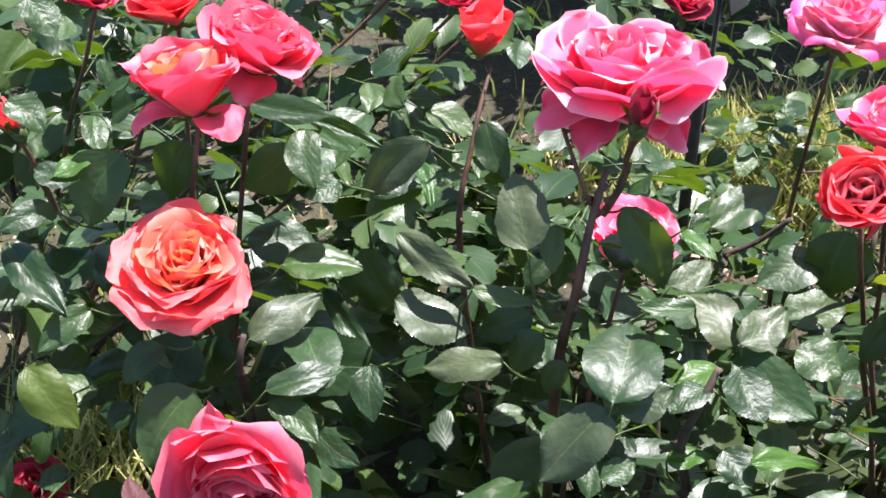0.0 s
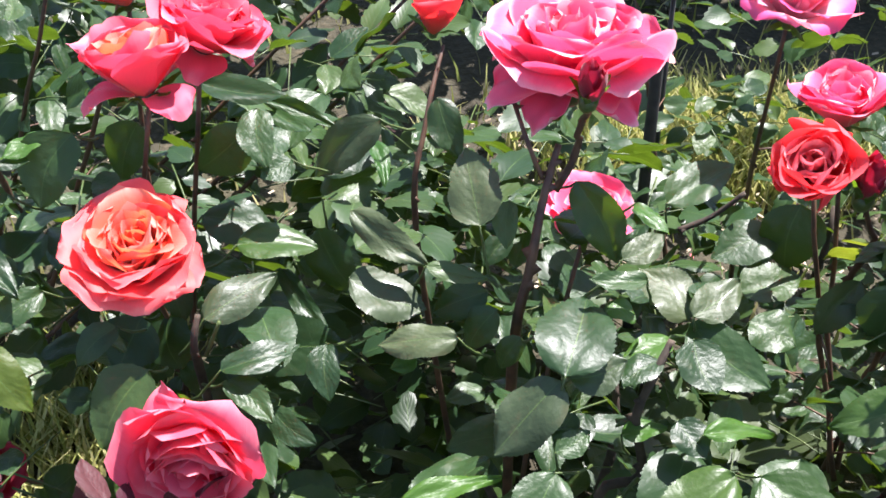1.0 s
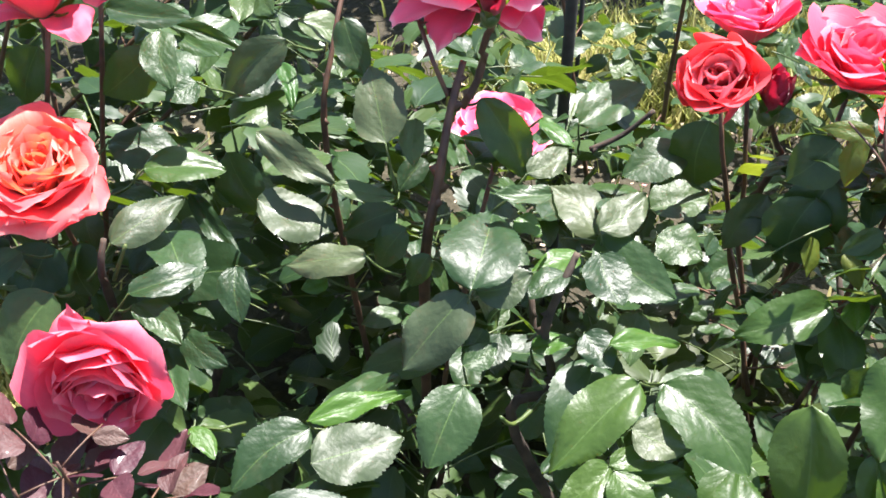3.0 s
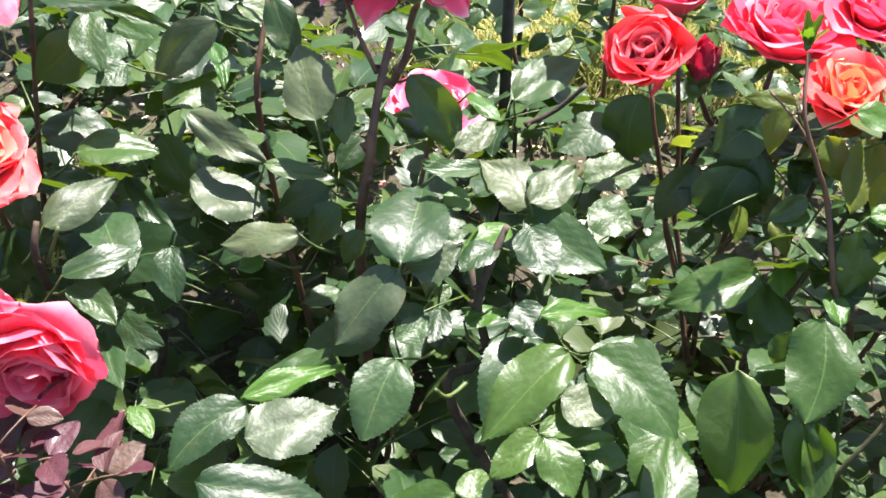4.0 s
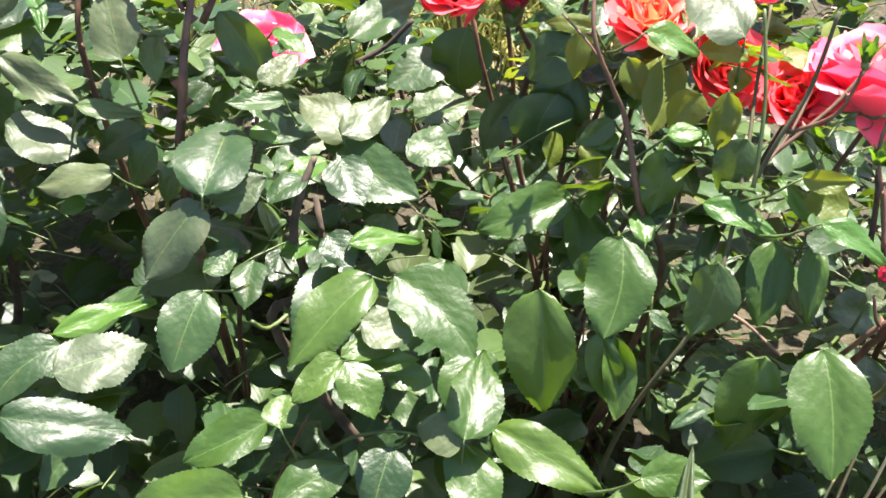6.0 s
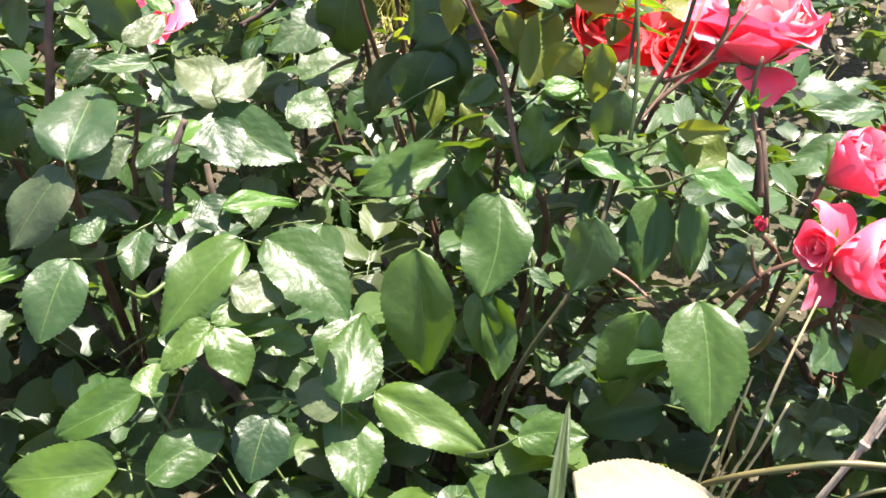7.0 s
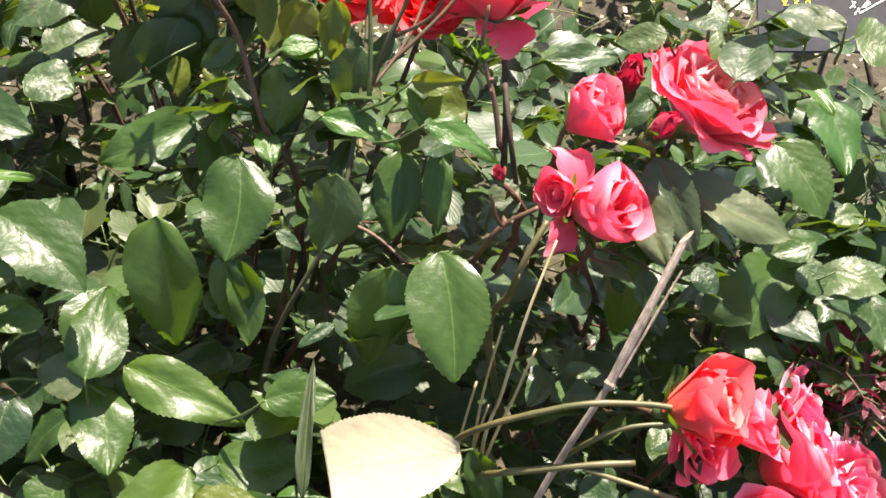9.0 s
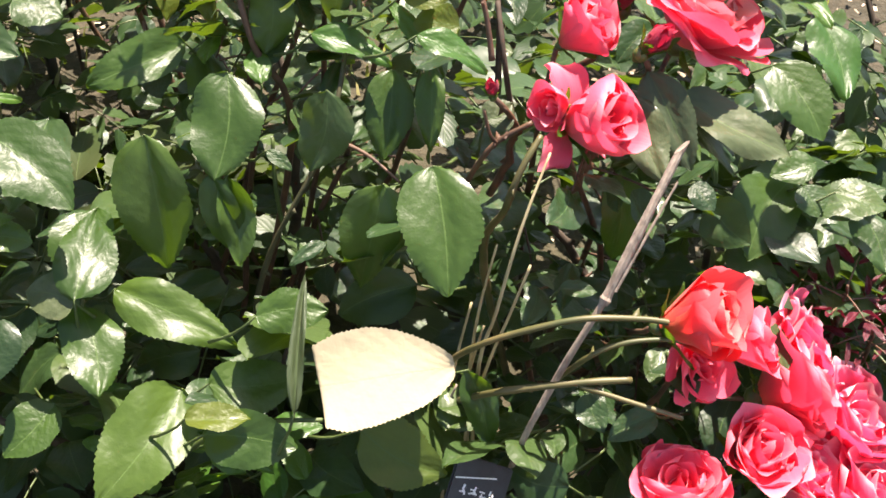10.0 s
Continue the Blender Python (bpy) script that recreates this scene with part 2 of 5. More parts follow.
def cane(parent, a, b, r0, r1, mat, sag=(0, 0, 0), seed=1, thorns=6, name="cane", label=""):
    """A tapered cane with thorns."""
    rng = random.Random(seed)
    pts = bowed(a, b, sag, 10, 0.005 if r0 > 0.002 else 0.002, rng)
    rad = [r0 + (r1 - r0) * k / 9 for k in range(10)]
    for k in (3, 6):
        rad[k] *= 1.15
    v, f = tube(pts, rad)
    for _ in range(thorns):
        k = rng.randint(1, 8)
        p, d = pts[k], (pts[k + 1] - pts[k]).normalized()
        o = d.cross(Vector((rng.uniform(-1, 1), rng.uniform(-1, 1), rng.uniform(-1, 1)))).normalized()
        s, base = d.cross(o), len(v)
        w = rad[k]
        v += [p + o * w * 0.8 + d * w * 1.6, p + o * w * 0.8 - d * w * 1.6, p + o * w * 0.8 + s * w * 0.6, p + o * w * 0.8 - s * w * 0.6, p + o * (w + 0.005) - d * 0.002]
        f += [(base, base + 2, base + 4), (base + 2, base + 1, base + 4), (base + 1, base + 3, base + 4), (base + 3, base, base + 4)]
    return part(name, mesh_of(name, v, f, mat), parent, label)


def leaf_shape(rng, nu=7, nv=17, serrate=0.05, fold=0.18, droop=0.16, wavy=0.02, broad=0.5):
    """A toothed ovate leaflet: base at the origin, one unit long to +y, facing +z."""
    verts, uvs = [], []
    side_bend, ph, lump = rng.uniform(-0.09, 0.09), rng.uniform(0, 6), rng.uniform(0.006, 0.018)
    curl, widest, tip = rng.uniform(0.0, 0.25), rng.uniform(0.38, 0.48), rng.uniform(0.78, 1.0)
    lop, dents = rng.uniform(-0.1, 0.1), rng.uniform(0.02, 0.05)
    for j in range(nv):
        v = j / (nv - 1)
        if v < widest:
            w = (1 - ((widest - v) / widest) ** 2.5) ** 0.56
        else:
            w = (1 - ((v - widest) / (1 - widest)) ** 1.9) ** tip
        w = max(0.5 * broad * w, 0.012 if v < 0.5 else 0.0)
        for i in range(nu):
            u = -1 + 2 * i / (nu - 1)
            ww = w
            y = v
            if abs(u) == 1 and 0 < v < 1:
                ww *= 1 + serrate * (1 if j % 2 else -1.2) * rng.uniform(0.1, 1.9)
                y += (0.45 if j % 2 else -0.2) / nv
            ww *= 1 + (lop if u > 0 else -lop) + dents * math.sin(9 * v + ph * 3 + 2.2 * (u > 0)) + 0.5 * dents * math.sin(23 * v + ph + 4 * (u > 0))
            x = u * ww + side_bend * math.sin(math.pi * v)
            z = fold * abs(u * w) * (1.3 - v * 0.5) - 1.7 * droop * v * (v - 0.41) + wavy * math.sin(9 * v + ph + 2 * u) * abs(u) - curl * (abs(u) ** 2.5) * w
            z -= 0.012 * math.exp(-(u * 5) ** 2)
            z += 0.002 * math.sin(38 * v - 12 * abs(u) + ph) * math.sin(math.pi * abs(u)) * math.sin(math.pi * v) + lump * math.sin(5 * v + 2.6 * u + ph) * math.sin(math.pi * v)
            verts.append((x, y, z))
            uvs.append((0.5 + 0.5 * u, v))
    return verts, grid_faces(nu, nv), uvs


def leaf_set(name, mat, count, seed, nu=9, nv=43):
    rng = random.Random(seed)
    out = []
    for _ in range(count):
        v, f, uv = leaf_shape(rng, nu, nv, rng.uniform(0.012, 0.022), rng.uniform(0.08, 0.32), rng.uniform(-0.05, 0.24), rng.uniform(0.015, 0.045), rng.uniform(0.58, 0.68))
        out.append(mesh_of(name, v, f, mat, uv))
    return out


LEAVES = {k: leaf_set("leaf", m, c, 11 + i) for i, (k, m, c) in enumerate((("green", GREEN, 14), ("dull", DULL, 8), ("lime", LIME, 4), ("rich", RICH, 10), ("olive", OLIVE, 4), ("purple", PURPLE, 4), ("wine", WINE, 3)))}
SMALL = [leaf_shape(random.Random(90 + i), 5, 11, 0.05, 0.05 + 0.05 * i, 0.05 * i, 0.02, 0.58 + 0.03 * (i % 4)) for i in range(6)]


def leaf_pose(base, tip, normal, width=1.0):
    """The pose of a leaf from its base to its tip; width scales its breadth."""
    base, tip = Vector(base), Vector(tip)
    y = tip - base
    size = y.length
    y /= size
    n = Vector(normal)
    x = y.cross(n)
    x = x.normalized() if x.length > 1e-4 else Vector((1, 0, 0))
    z = x.cross(y)
    m = Matrix((x, y, z)).transposed().to_4x4()
    return Matrix.Translation(base) @ m @ Matrix.Diagonal((size * width, size, size, 1))


def petal(rng, length, width, a0, a1, wrap, lip, ruffle, nu=13, nv=11):
    """A petal leaning outwards along +x from the axis +z; its lip rolls back by lip radians."""
    verts, uvs = [], []
    x = z = 0.0
    ph, ph2, twist = rng.uniform(0, 6), rng.uniform(0, 6), rng.uniform(-0.22, 0.22)
    notch, roll = rng.uniform(-0.08, 0.07), rng.choice((0.3, 0.8, 1.5))
    for j in range(nv):
        v = j / (nv - 1)
        a = a0 + (a1 - a0) * v ** 1.3 + lip * max(0, (v - 0.58) / 0.42) ** 1.8
        if j:
            x += math.sin(a) * length / (nv - 1)
            z += math.cos(a) * length / (nv - 1)
        w = width / 2 * (0.26 + 0.74 * math.sin(math.pi / 2 * min(1, v * 1.35)))
        if v > 0.7:
            w *= 1 - 0.34 * ((v - 0.7) / 0.3) ** 2
        out = Vector((math.cos(a), 0, -math.sin(a)))
        fwd = Vector((math.sin(a), 0, math.cos(a)))
        for i in range(nu):
            u = -1 + 2 * i / (nu - 1)
            r = w / max(wrap, 0.05)
            yy, back = r * math.sin(u * wrap), r * (1 - math.cos(u * wrap))
            fold = roll * lip * w * 0.5 * max(0, abs(u) - 0.45) ** 1.6 * v * v
            wob = ruffle * length * v * (math.sin(3.6 * u + ph) * 0.6 + math.sin(6.5 * u + 5 * v + ph2) * 0.45)
            p = Vector((x, yy + twist * length * 0.3 * v * v, z)) + out * (fold + wob - back + twist * u * w * v)
            p -= fwd * length * (notch * (1 - abs(u)) ** 2 + 0.3 * abs(u) ** 1.7 + 0.018 * math.sin(9 * u + ph2) + 0.007 * math.sin(17 * u + ph)) * v ** 3
            verts.append(p)
            uvs.append((0.5 + 0.5 * u, v))
    return verts, grid_faces(nu, nv), uvs


def axis_pose(place, axis, spin=0.0, scale=1.0):
    q = Vector(axis).normalized().to_track_quat("Z", "Y")
    return Matrix.Translation(place) @ q.to_matrix().to_4x4() @ Matrix.Rotation(spin, 4, "Z") @ Matrix.Diagonal((scale, scale, scale, 1))


def rosebud(bush, place, axis, R, mat, rng, count, label, name):
    """A closed bud: petals wrapped to a pointed egg in a cup of sepals."""
    v, f = tube([(0, 0, -0.9 * R), (0, 0, -0.55 * R), (0, 0, -0.1 * R), (0, 0, 0.15 * R)], [0.14 * R, 0.4 * R, 0.48 * R, 0.3 * R], 9)
    head = part(name, mesh_of(name, v, f, CANE), bush, label, axis_pose(Vector(place) - Vector(axis).normalized() * R, axis, rng.uniform(0, 6)))
    for k in range(5):
        v, f, uv = leaf_shape(rng, 5, 9, 0.02, 0.5, 0.1, 0.02, 0.34)
        lean_s = rng.uniform(0.15, 0.45)
        d = Vector((math.sin(lean_s), 0, math.cos(lean_s)))
        b = Vector((0.42 * R, 0, 0))
        m = Matrix.Rotation(k * 2 * math.pi / 5, 4, "Z") @ leaf_pose(b, b + d * R * rng.uniform(1.3, 1.9) * (2.0 if mat is LIME else 1.0), (-math.cos(lean_s), 0, math.sin(lean_s)))
        part("sepal", mesh_of("sepal", v, f, LIME, uv), head, "", m)
    for i in range(count):
        g = i / max(1, count - 1)
        v, fc, uv = petal(rng, R * (2.5 - 0.15 * g), R * (1.2 + 0.9 * g), 0.3 + 0.3 * g, -0.62 + 0.12 * g, 1.5 - 0.3 * g, 0.3 * g * g, 0.01)
        m = Matrix.Rotation(i * 2.39996, 4, "Z") @ Matrix.Translation((R * (0.06 + 0.2 * g), 0, 0))
        part("petal", mesh_of("petal", v, fc, mat, uv), head, "", m)
    return head


def bloom(bush, place, axis, across, opened, mat, seed, count=28, label="", inner=None, name="rose_bloom", lips=1.0, skirt=0):
    """A rose: hip, sepals and petals whorl by whorl; opened from 0 (bud) to 1 (blown)."""
    rng = random.Random(seed)
    R = across / 2
    if opened < 0.15:
        return rosebud(bush, place, axis, R, mat, rng, count, label, name)

    def shape(g):
        lean = -0.42 + (0.05 + 0.9 * min(0.5, opened)) * min(1.0, g * 3) + (opened - 0.25) * g ** 1.3
        return 0.1 + (0.5 + 0.4 * opened) * g, lean, lips * (0.1 + (1.9 * opened) * g * g)

    a0, a1, lip = shape(1.0)
    outer, _, _ = petal(random.Random(1), 1.0, 0.9, a0, a1, 0.5, lip, 0.0)
    reach = R / max(0.3, max(p.x for p in outer) + 0.06)
    reach = min(reach, 0.92 * across)
    height = reach * 0.72 * math.cos(0.35 * opened)
    hip_v, hip_f = tube([(0, 0, -0.2 * R), (0, 0, -0.13 * R), (0, 0, 0.0), (0, 0, 0.08 * R)], [0.05 * R, 0.13 * R, 0.17 * R, 0.12 * R], 9)
    head = part(name, mesh_of(name, hip_v, hip_f, CANE), bush, label, axis_pose(Vector(place) - Vector(axis).normalized() * height * (0.62 - 0.1 * opened), axis, rng.uniform(0, 6)))
    for k in range(5):
        v, f, uv = leaf_shape(rng, 5, 7, 0.02, 0.1, 0.25 - 0.5 * opened, 0.03, 0.28)
        lean_s = 0.5 + opened * 1.6
        d = Vector((math.sin(lean_s), 0, math.cos(lean_s)))
        m = Matrix.Rotation(k * 2 * math.pi / 5, 4, "Z") @ leaf_pose((0.1 * R, 0, 0), Vector((0.1 * R, 0, 0)) + d * reach * 0.5, (-math.cos(lean_s), 0, math.sin(lean_s)))
        part("sepal", mesh_of("sepal", v, f, LIME, uv), head, "", m)
    for i in range(count):
        f = i / max(1, count - 1)
        g = f ** 0.85
        a0, a1, lip = shape(g)
        a0, a1 = a0 + rng.gauss(0, 0.07), a1 + rng.gauss(0, 0.16) * (0.4 + opened)
        if i >= count - 7:
            a1 += rng.uniform(0.0, 0.7) * opened
        ln = reach * (0.7 + 0.34 * g - 0.06 * g * g) * rng.uniform(0.86, 1.1)
        wd = reach * (0.62 + 1.0 * g) * rng.uniform(0.85, 1.15)
        hug = min(2.0, max(0.6, 0.5 * wd / (R * (0.22 + 0.68 * g)))) * (1.12 - 0.45 * opened * g)
        v, fc, uv = petal(rng, ln, wd, a0, a1, hug, lip * rng.uniform(0.5, 1.3), 0.02 + 0.035 * g * opened)
        off = R * (0.02 + 0.08 * g)
        m = Matrix.Rotation(i * 2.39996 + rng.uniform(-0.35, 0.35), 4, "Z") @ Matrix.Translation((off, 0, 0.02 * R * (1 - g)))
        part("petal", mesh_of("petal", v, fc, inner if inner and f < 0.6 else mat, uv), head, "", m)
    # old outer petals that hang down
    for i in range(skirt):
        v, fc, uv = petal(rng, reach * rng.uniform(0.6, 0.85), reach * rng.uniform(0.5, 0.95), rng.uniform(0.7, 1.2), rng.uniform(2.0, 3.0), 0.5, rng.uniform(-0.3, 0.3), 0.07)
        part("petal", mesh_of("petal", v, fc, mat, uv), head, "", Matrix.Rotation(i * 6.283 / skirt + rng.uniform(-0.3, 0.3), 4, "Z") @ Matrix.Translation((0.1 * R, 0, -0.02 * R)))
    return head


# leaf sprays: where each bush keeps its foliage
def bush_thing(base, label):
    ob = new("rose_bush")
    ob.matrix_basis = Matrix.Translation(base)
    return tagged(ob, label, "rose bush", "rose bushes in the bed")


def rel(bush, p):
    return Vector(p) - bush.matrix_basis.translation


def spray(rng, root, heading, pitch, size, leaflets=5):
    """Poses of the leaflets of one compound leaf, and the line of its stalk."""
    d = Vector((math.cos(heading) * math.cos(pitch), math.sin(heading) * math.cos(pitch), math.sin(pitch)))
    side = d.cross(Vector((0, 0, 1))).normalized()
    up = side.cross(d)
    roll = rng.uniform(-0.5, 0.5)
    side, up = side * math.cos(roll) + up * math.sin(roll), up * math.cos(roll) - side * math.sin(roll)
    stalk = [root + d * size * s + Vector((0, 0, -0.12 * size * s * s)) for s in (0, 0.5, 1.0, 1.5)]
    poses = []
    for k in range(leaflets):
        if k == 0:
            b, q, ln = stalk[3], d, size * 1.05
        else:
            b = stalk[2] if k < 3 else stalk[1].lerp(stalk[0], 0.15)
            sg = 1 if k % 2 else -1
            q = (d * 0.55 + side * sg * 0.9).normalized()
            ln = size * (0.95 if k < 3 else 0.75)
        q = (q + Vector((rng.uniform(-0.2, 0.2), rng.uniform(-0.2, 0.2), rng.uniform(-0.35, 0.15)))).normalized()
        nrm = up + Vector((rng.uniform(-0.5, 0.9), rng.uniform(-0.5, 0.9), rng.uniform(-0.3, 0.2)))
        ln *= rng.uniform(0.85, 1.15)
        poses.append(leaf_pose(b + q * size * 0.1, b + q * (size * 0.1 + ln), nrm, rng.uniform(0.9, 1.15)))
    return poses, stalk


CROWN = []


def crown_height(x, y, default):
    """The height of the placed crown leaves about a spot."""
    near = sorted(((x - cx) ** 2 + (y - cy) ** 2, cz) for cx, cy, cz in CROWN)[:4]
    near = [(d, z) for d, z in near if d < 0.11 ** 2]
    if not near:
        return default
    return sum(z / (d + 0.0004) for d, z in near) / sum(1 / (d + 0.0004) for d, _ in near) - 0.085


def in_hollow(x, y, z, hx, hy, hz, hr):
    """Whether a spot lies in a hollow of the crown, which leans back and widens as it goes down."""
    down = hz - z
    return down < 0.28 and math.hypot(x - hx, y - hy - 1.2 * down) < hr + 0.03 + 0.05 * max(0.0, down)


def foliage(bush, seed, centre, radii, top, count, size, deep=0.2, kinds=("green",), singles=150, keep_out=(), under=True):
    """Compound leaves through the crown of a bush; those nearest the path side are single parts, the rest one mesh."""
    rng = random.Random(seed)
    found = []
    made = 0
    tries = 0
    while made < count and tries < count * 6:
        tries += 1
        a, r = rng.uniform(0, 2 * math.pi), math.sqrt(rng.random())
        x, y = centre[0] + radii[0] * r * math.cos(a), centre[1] + radii[1] * r * math.sin(a)
        z = top - 0.09 * r * r - abs(rng.gauss(0, 1)) * deep * 0.55 + 0.02 * math.sin(x * 31 + seed) * math.cos(y * 27)
        if under:
            z = min(z, crown_height(x, y, 9.0) - abs(rng.gauss(0, 0.05)))
        if z < 0.04 or any(in_hollow(x, y, z, *h) for h in keep_out):
            continue
        made += 1
        head = a + rng.gauss(0, 0.9)
        s = size * rng.uniform(0.75, 1.2)
        poses, stalk = spray(rng, Vector((x, y, z)), head, rng.uniform(-0.6, 0.6), s, 5 if rng.random() < 0.7 else 3)
        found.append((z - 0.25 * y, poses, stalk))
    found.sort(key=lambda e: -e[0])
    base = bush.matrix_basis.translation
    shift = Matrix.Translation(-base)
    left = singles
    sv, sf = [], []
    lv, lf, luv = [], [], []
    for _, poses, stalk in found:
        v, f = tube([p - base for p in stalk], [0.0011, 0.001, 0.0009, 0.0006], 4)
        sf += [tuple(i + len(sv) for i in q) for q in f]
        sv += v
        for m in poses:
            if any(in_hollow(*(m @ Vector((0, 0.5, 0))), *h) for h in keep_out):
                continue
            if left > 0:
                left -= 1
                part("leaf", rng.choice(LEAVES[rng.choice(kinds)]), bush, "", shift @ m)
            else:
                v, f, uv = rng.choice(SMALL)
                mm = shift @ m
                k = len(lv)
                lv += [mm @ Vector(p) for p in v]
                lf += [tuple(i + k for i in q) for q in f]
                luv += uv
    part("leaf_stalk", mesh_of("leaf_stalk", sv, sf, CANE), bush)["kind"] = "stuff"
    if lv:
        part("inner_foliage", mesh_of("inner_foliage", lv, lf, GREEN, luv), bush)["kind"] = "stuff"
# ---------------------------------------------------------------- ground
def ground_material():
    m, n, l, out = material("soil")
    tex = n.new("ShaderNodeTexCoord")
    fine, mid, big = (noise_node(n, l, s, 8.0, tex.outputs["Object"]) for s in (70.0, 14.0, 2.3))
    r = ramp(n, [(0.35, (0.011, 0.009, 0.007)), (0.55, (0.026, 0.02, 0.015)), (0.78, (0.075, 0.057, 0.04))])
    l.new(fine, r.inputs[0])
    col = mix_color(n, l, "MULTIPLY", 0.7, r.outputs[0], mix_color(n, l, "MIX", mid, (0.5, 0.48, 0.45), (1.4, 1.35, 1.25)))
    col = mix_color(n, l, "MIX", math_node(n, l, "MULTIPLY", big, 0.3), col, (0.16, 0.15, 0.06))
    wide = n.new("ShaderNodeMapRange")
    l.new(noise_node(n, l, 0.7, 5.0, tex.outputs["Object"]), wide.inputs[0])
    wide.inputs[1].default_value, wide.inputs[2].default_value = 0.45, 0.65
    col = mix_color(n, l, "MIX", math_node(n, l, "MULTIPLY", wide.outputs[0], 0.6), col, (0.03, 0.024, 0.017))
    p = n.new("ShaderNodeBsdfPrincipled")
    l.new(col, p.inputs["Base Color"])
    p.inputs["Roughness"].default_value = 0.95
    b = n.new("ShaderNodeBump")
    b.inputs["Strength"].default_value, b.inputs["Distance"].default_value = 0.8, 0.012
    l.new(fine, b.inputs["Height"])
    l.new(b.outputs[0], p.inputs["Normal"])
    l.new(p.outputs[0], out.inputs[0])
    return m


def ground_sheet():
    xs = [-400, -40, -6] + [-2.5 + 0.1 * i for i in range(56)] + [7, 40, 400]
    ys = [-400, -40, -5] + [-1.5 + 0.1 * i for i in range(60)] + [8, 60, 900]
    v = [(x, y, 0.02 * noise.noise((x * 2.3, y * 2.3, 0)) + 0.008 * noise.noise((x * 9, y * 9, 4)) if abs(x) < 5 and abs(y) < 6 else 0.0) for y in ys for x in xs]
    return tagged(new("ground", mesh_of("ground", v, grid_faces(len(xs), len(ys)), ground_material())), "dry brown soil of the rose bed with litter", "ground", "", "structure")


ground_sheet()

# ---------------------------------------------------------------- rose bushes
coral_bush = bush_thing((-0.22, 0.95, 0), "coral-pink rose bush with dark glossy leaves, in full bloom")
pink_bush = bush_thing((0.1, 0.85, 0), "rose bush with one large faded pink bloom and dark leaves")
mixed_bush = bush_thing((0.42, 0.8, 0), "rose bush with orange and coral blooms and yellowish young leaves")
end_bush = bush_thing((0.74, 0.6, 0), "rose bush with a cluster of coral roses and buds")
low_bush = bush_thing((0.3, 0.62, 0), "low rose bush with broad glossy green leaves")
back_bush = bush_thing((0.42, 1.2, 0), "rose bush with pink and white bicoloured blooms")
left_bush = bush_thing((-0.55, 1.25, 0), "red-flowering rose bush at the back of the bed")
right_bush = bush_thing((1.1, 0.85, 0), "leafy rose bush beside a black plant label")
far_bush = bush_thing((0.85, 1.5, 0), "leafy rose bush without flowers")
far_left = bush_thing((-0.3, 2.3, 0), "leafy rose bush in the row behind")
# added tall bush, mostly out of view, to shade the soil before it
far_shade_bush = bush_thing((0.75, 2.45, 0), "leafy rose bush in the row behind")


def rose(bush, place, axis, across, opened, mat, seed, count, label, stem=None, sag=(0, 0, 0), inner=None, stem_mat=RED_CANE, r=0.0021, lips=1.0, skirt=0):
    """A bloom with the cane that carries it."""
    head = bloom(bush, rel(bush, place), axis, across, opened, mat, seed, count, label, inner, lips=lips, skirt=skirt)
    neck = head.matrix_basis.translation - Vector(axis).normalized() * across * 0.1
    foot = rel(bush, stem) if stem else Vector((0.06 * math.cos(seed), 0.06 * math.sin(seed), 0.0))
    rng = random.Random(seed + 500)
    if across < 0.05 and not stem:
        foot = neck + Vector((rng.uniform(-0.02, 0.02), 0.03, -0.12))
    sag = Vector(sag) + Vector((rng.uniform(-0.02, 0.02), rng.uniform(-0.02, 0.02), 0))
    if r:
        cane(bush, foot, neck, r * 1.6, r, stem_mat, sag, seed, 5, "flower_cane")
    if across > 0.04 and r:
        for k, s in enumerate((0.45, 0.58, 0.7)):
            root = foot.lerp(neck, s) + sag * 4 * s * (1 - s)
            poses, stalk = spray(rng, root, seed + k * 2.4, rng.uniform(-0.2, 0.3), 0.034 + 0.006 * rng.random(), 3 if s > 0.6 else 5)
            v, f = tube(stalk, [0.0013, 0.0011, 0.001, 0.0007], 5)
            part("leaf_stalk", mesh_of("leaf_stalk", v, f, stem_mat), bush)
            for m in poses:
                part("leaf", rng.choice(LEAVES["green"]), bush, "", m)
    return head


# coral bush
rose(coral_bush, (-0.194, 0.757, 0.593), (0.0, -0.27, 1), 0.112, 0.82, CORAL, 1, 42, "coral rose in full bloom with an orange heart", inner=ORANGE, skirt=5)
rose(coral_bush, (-0.148, 0.636, 0.50), (-0.1, -0.85, 0.0), 0.114, 0.72, ROSE, 2, 34, "coral-pink full rose nodding forward", skirt=2)
rose(coral_bush, (-0.194, 0.851, 0.697), (-0.15, 0.1, 1), 0.1, 0.5, ROSE, 3, 22, "coral rose with a paler orange heart", inner=ORANGE, skirt=3)
rose(coral_bush, (-0.144, 0.903, 0.699), (0.35, 0.06, 0.9), 0.1, 0.8, ROSE, 4, 30, "coral-pink open rose", skirt=4)
rose(coral_bush, (-0.221, 0.953, 0.714), (-0.1, -0.2, 1), 0.08, 0.5, SCARLET, 5, 19, "red rose")
rose(coral_bush, (-0.355, 0.895, 0.641), (-0.3, -0.3, 1), 0.03, 0.12, SCARLET, 6, 10, "red rosebud")
rose(coral_bush, (-0.384, 0.812, 0.291), (-0.2, -0.5, 0.8), 0.065, 0.8, CRIMSON, 7, 16, "dark pink fading rose")
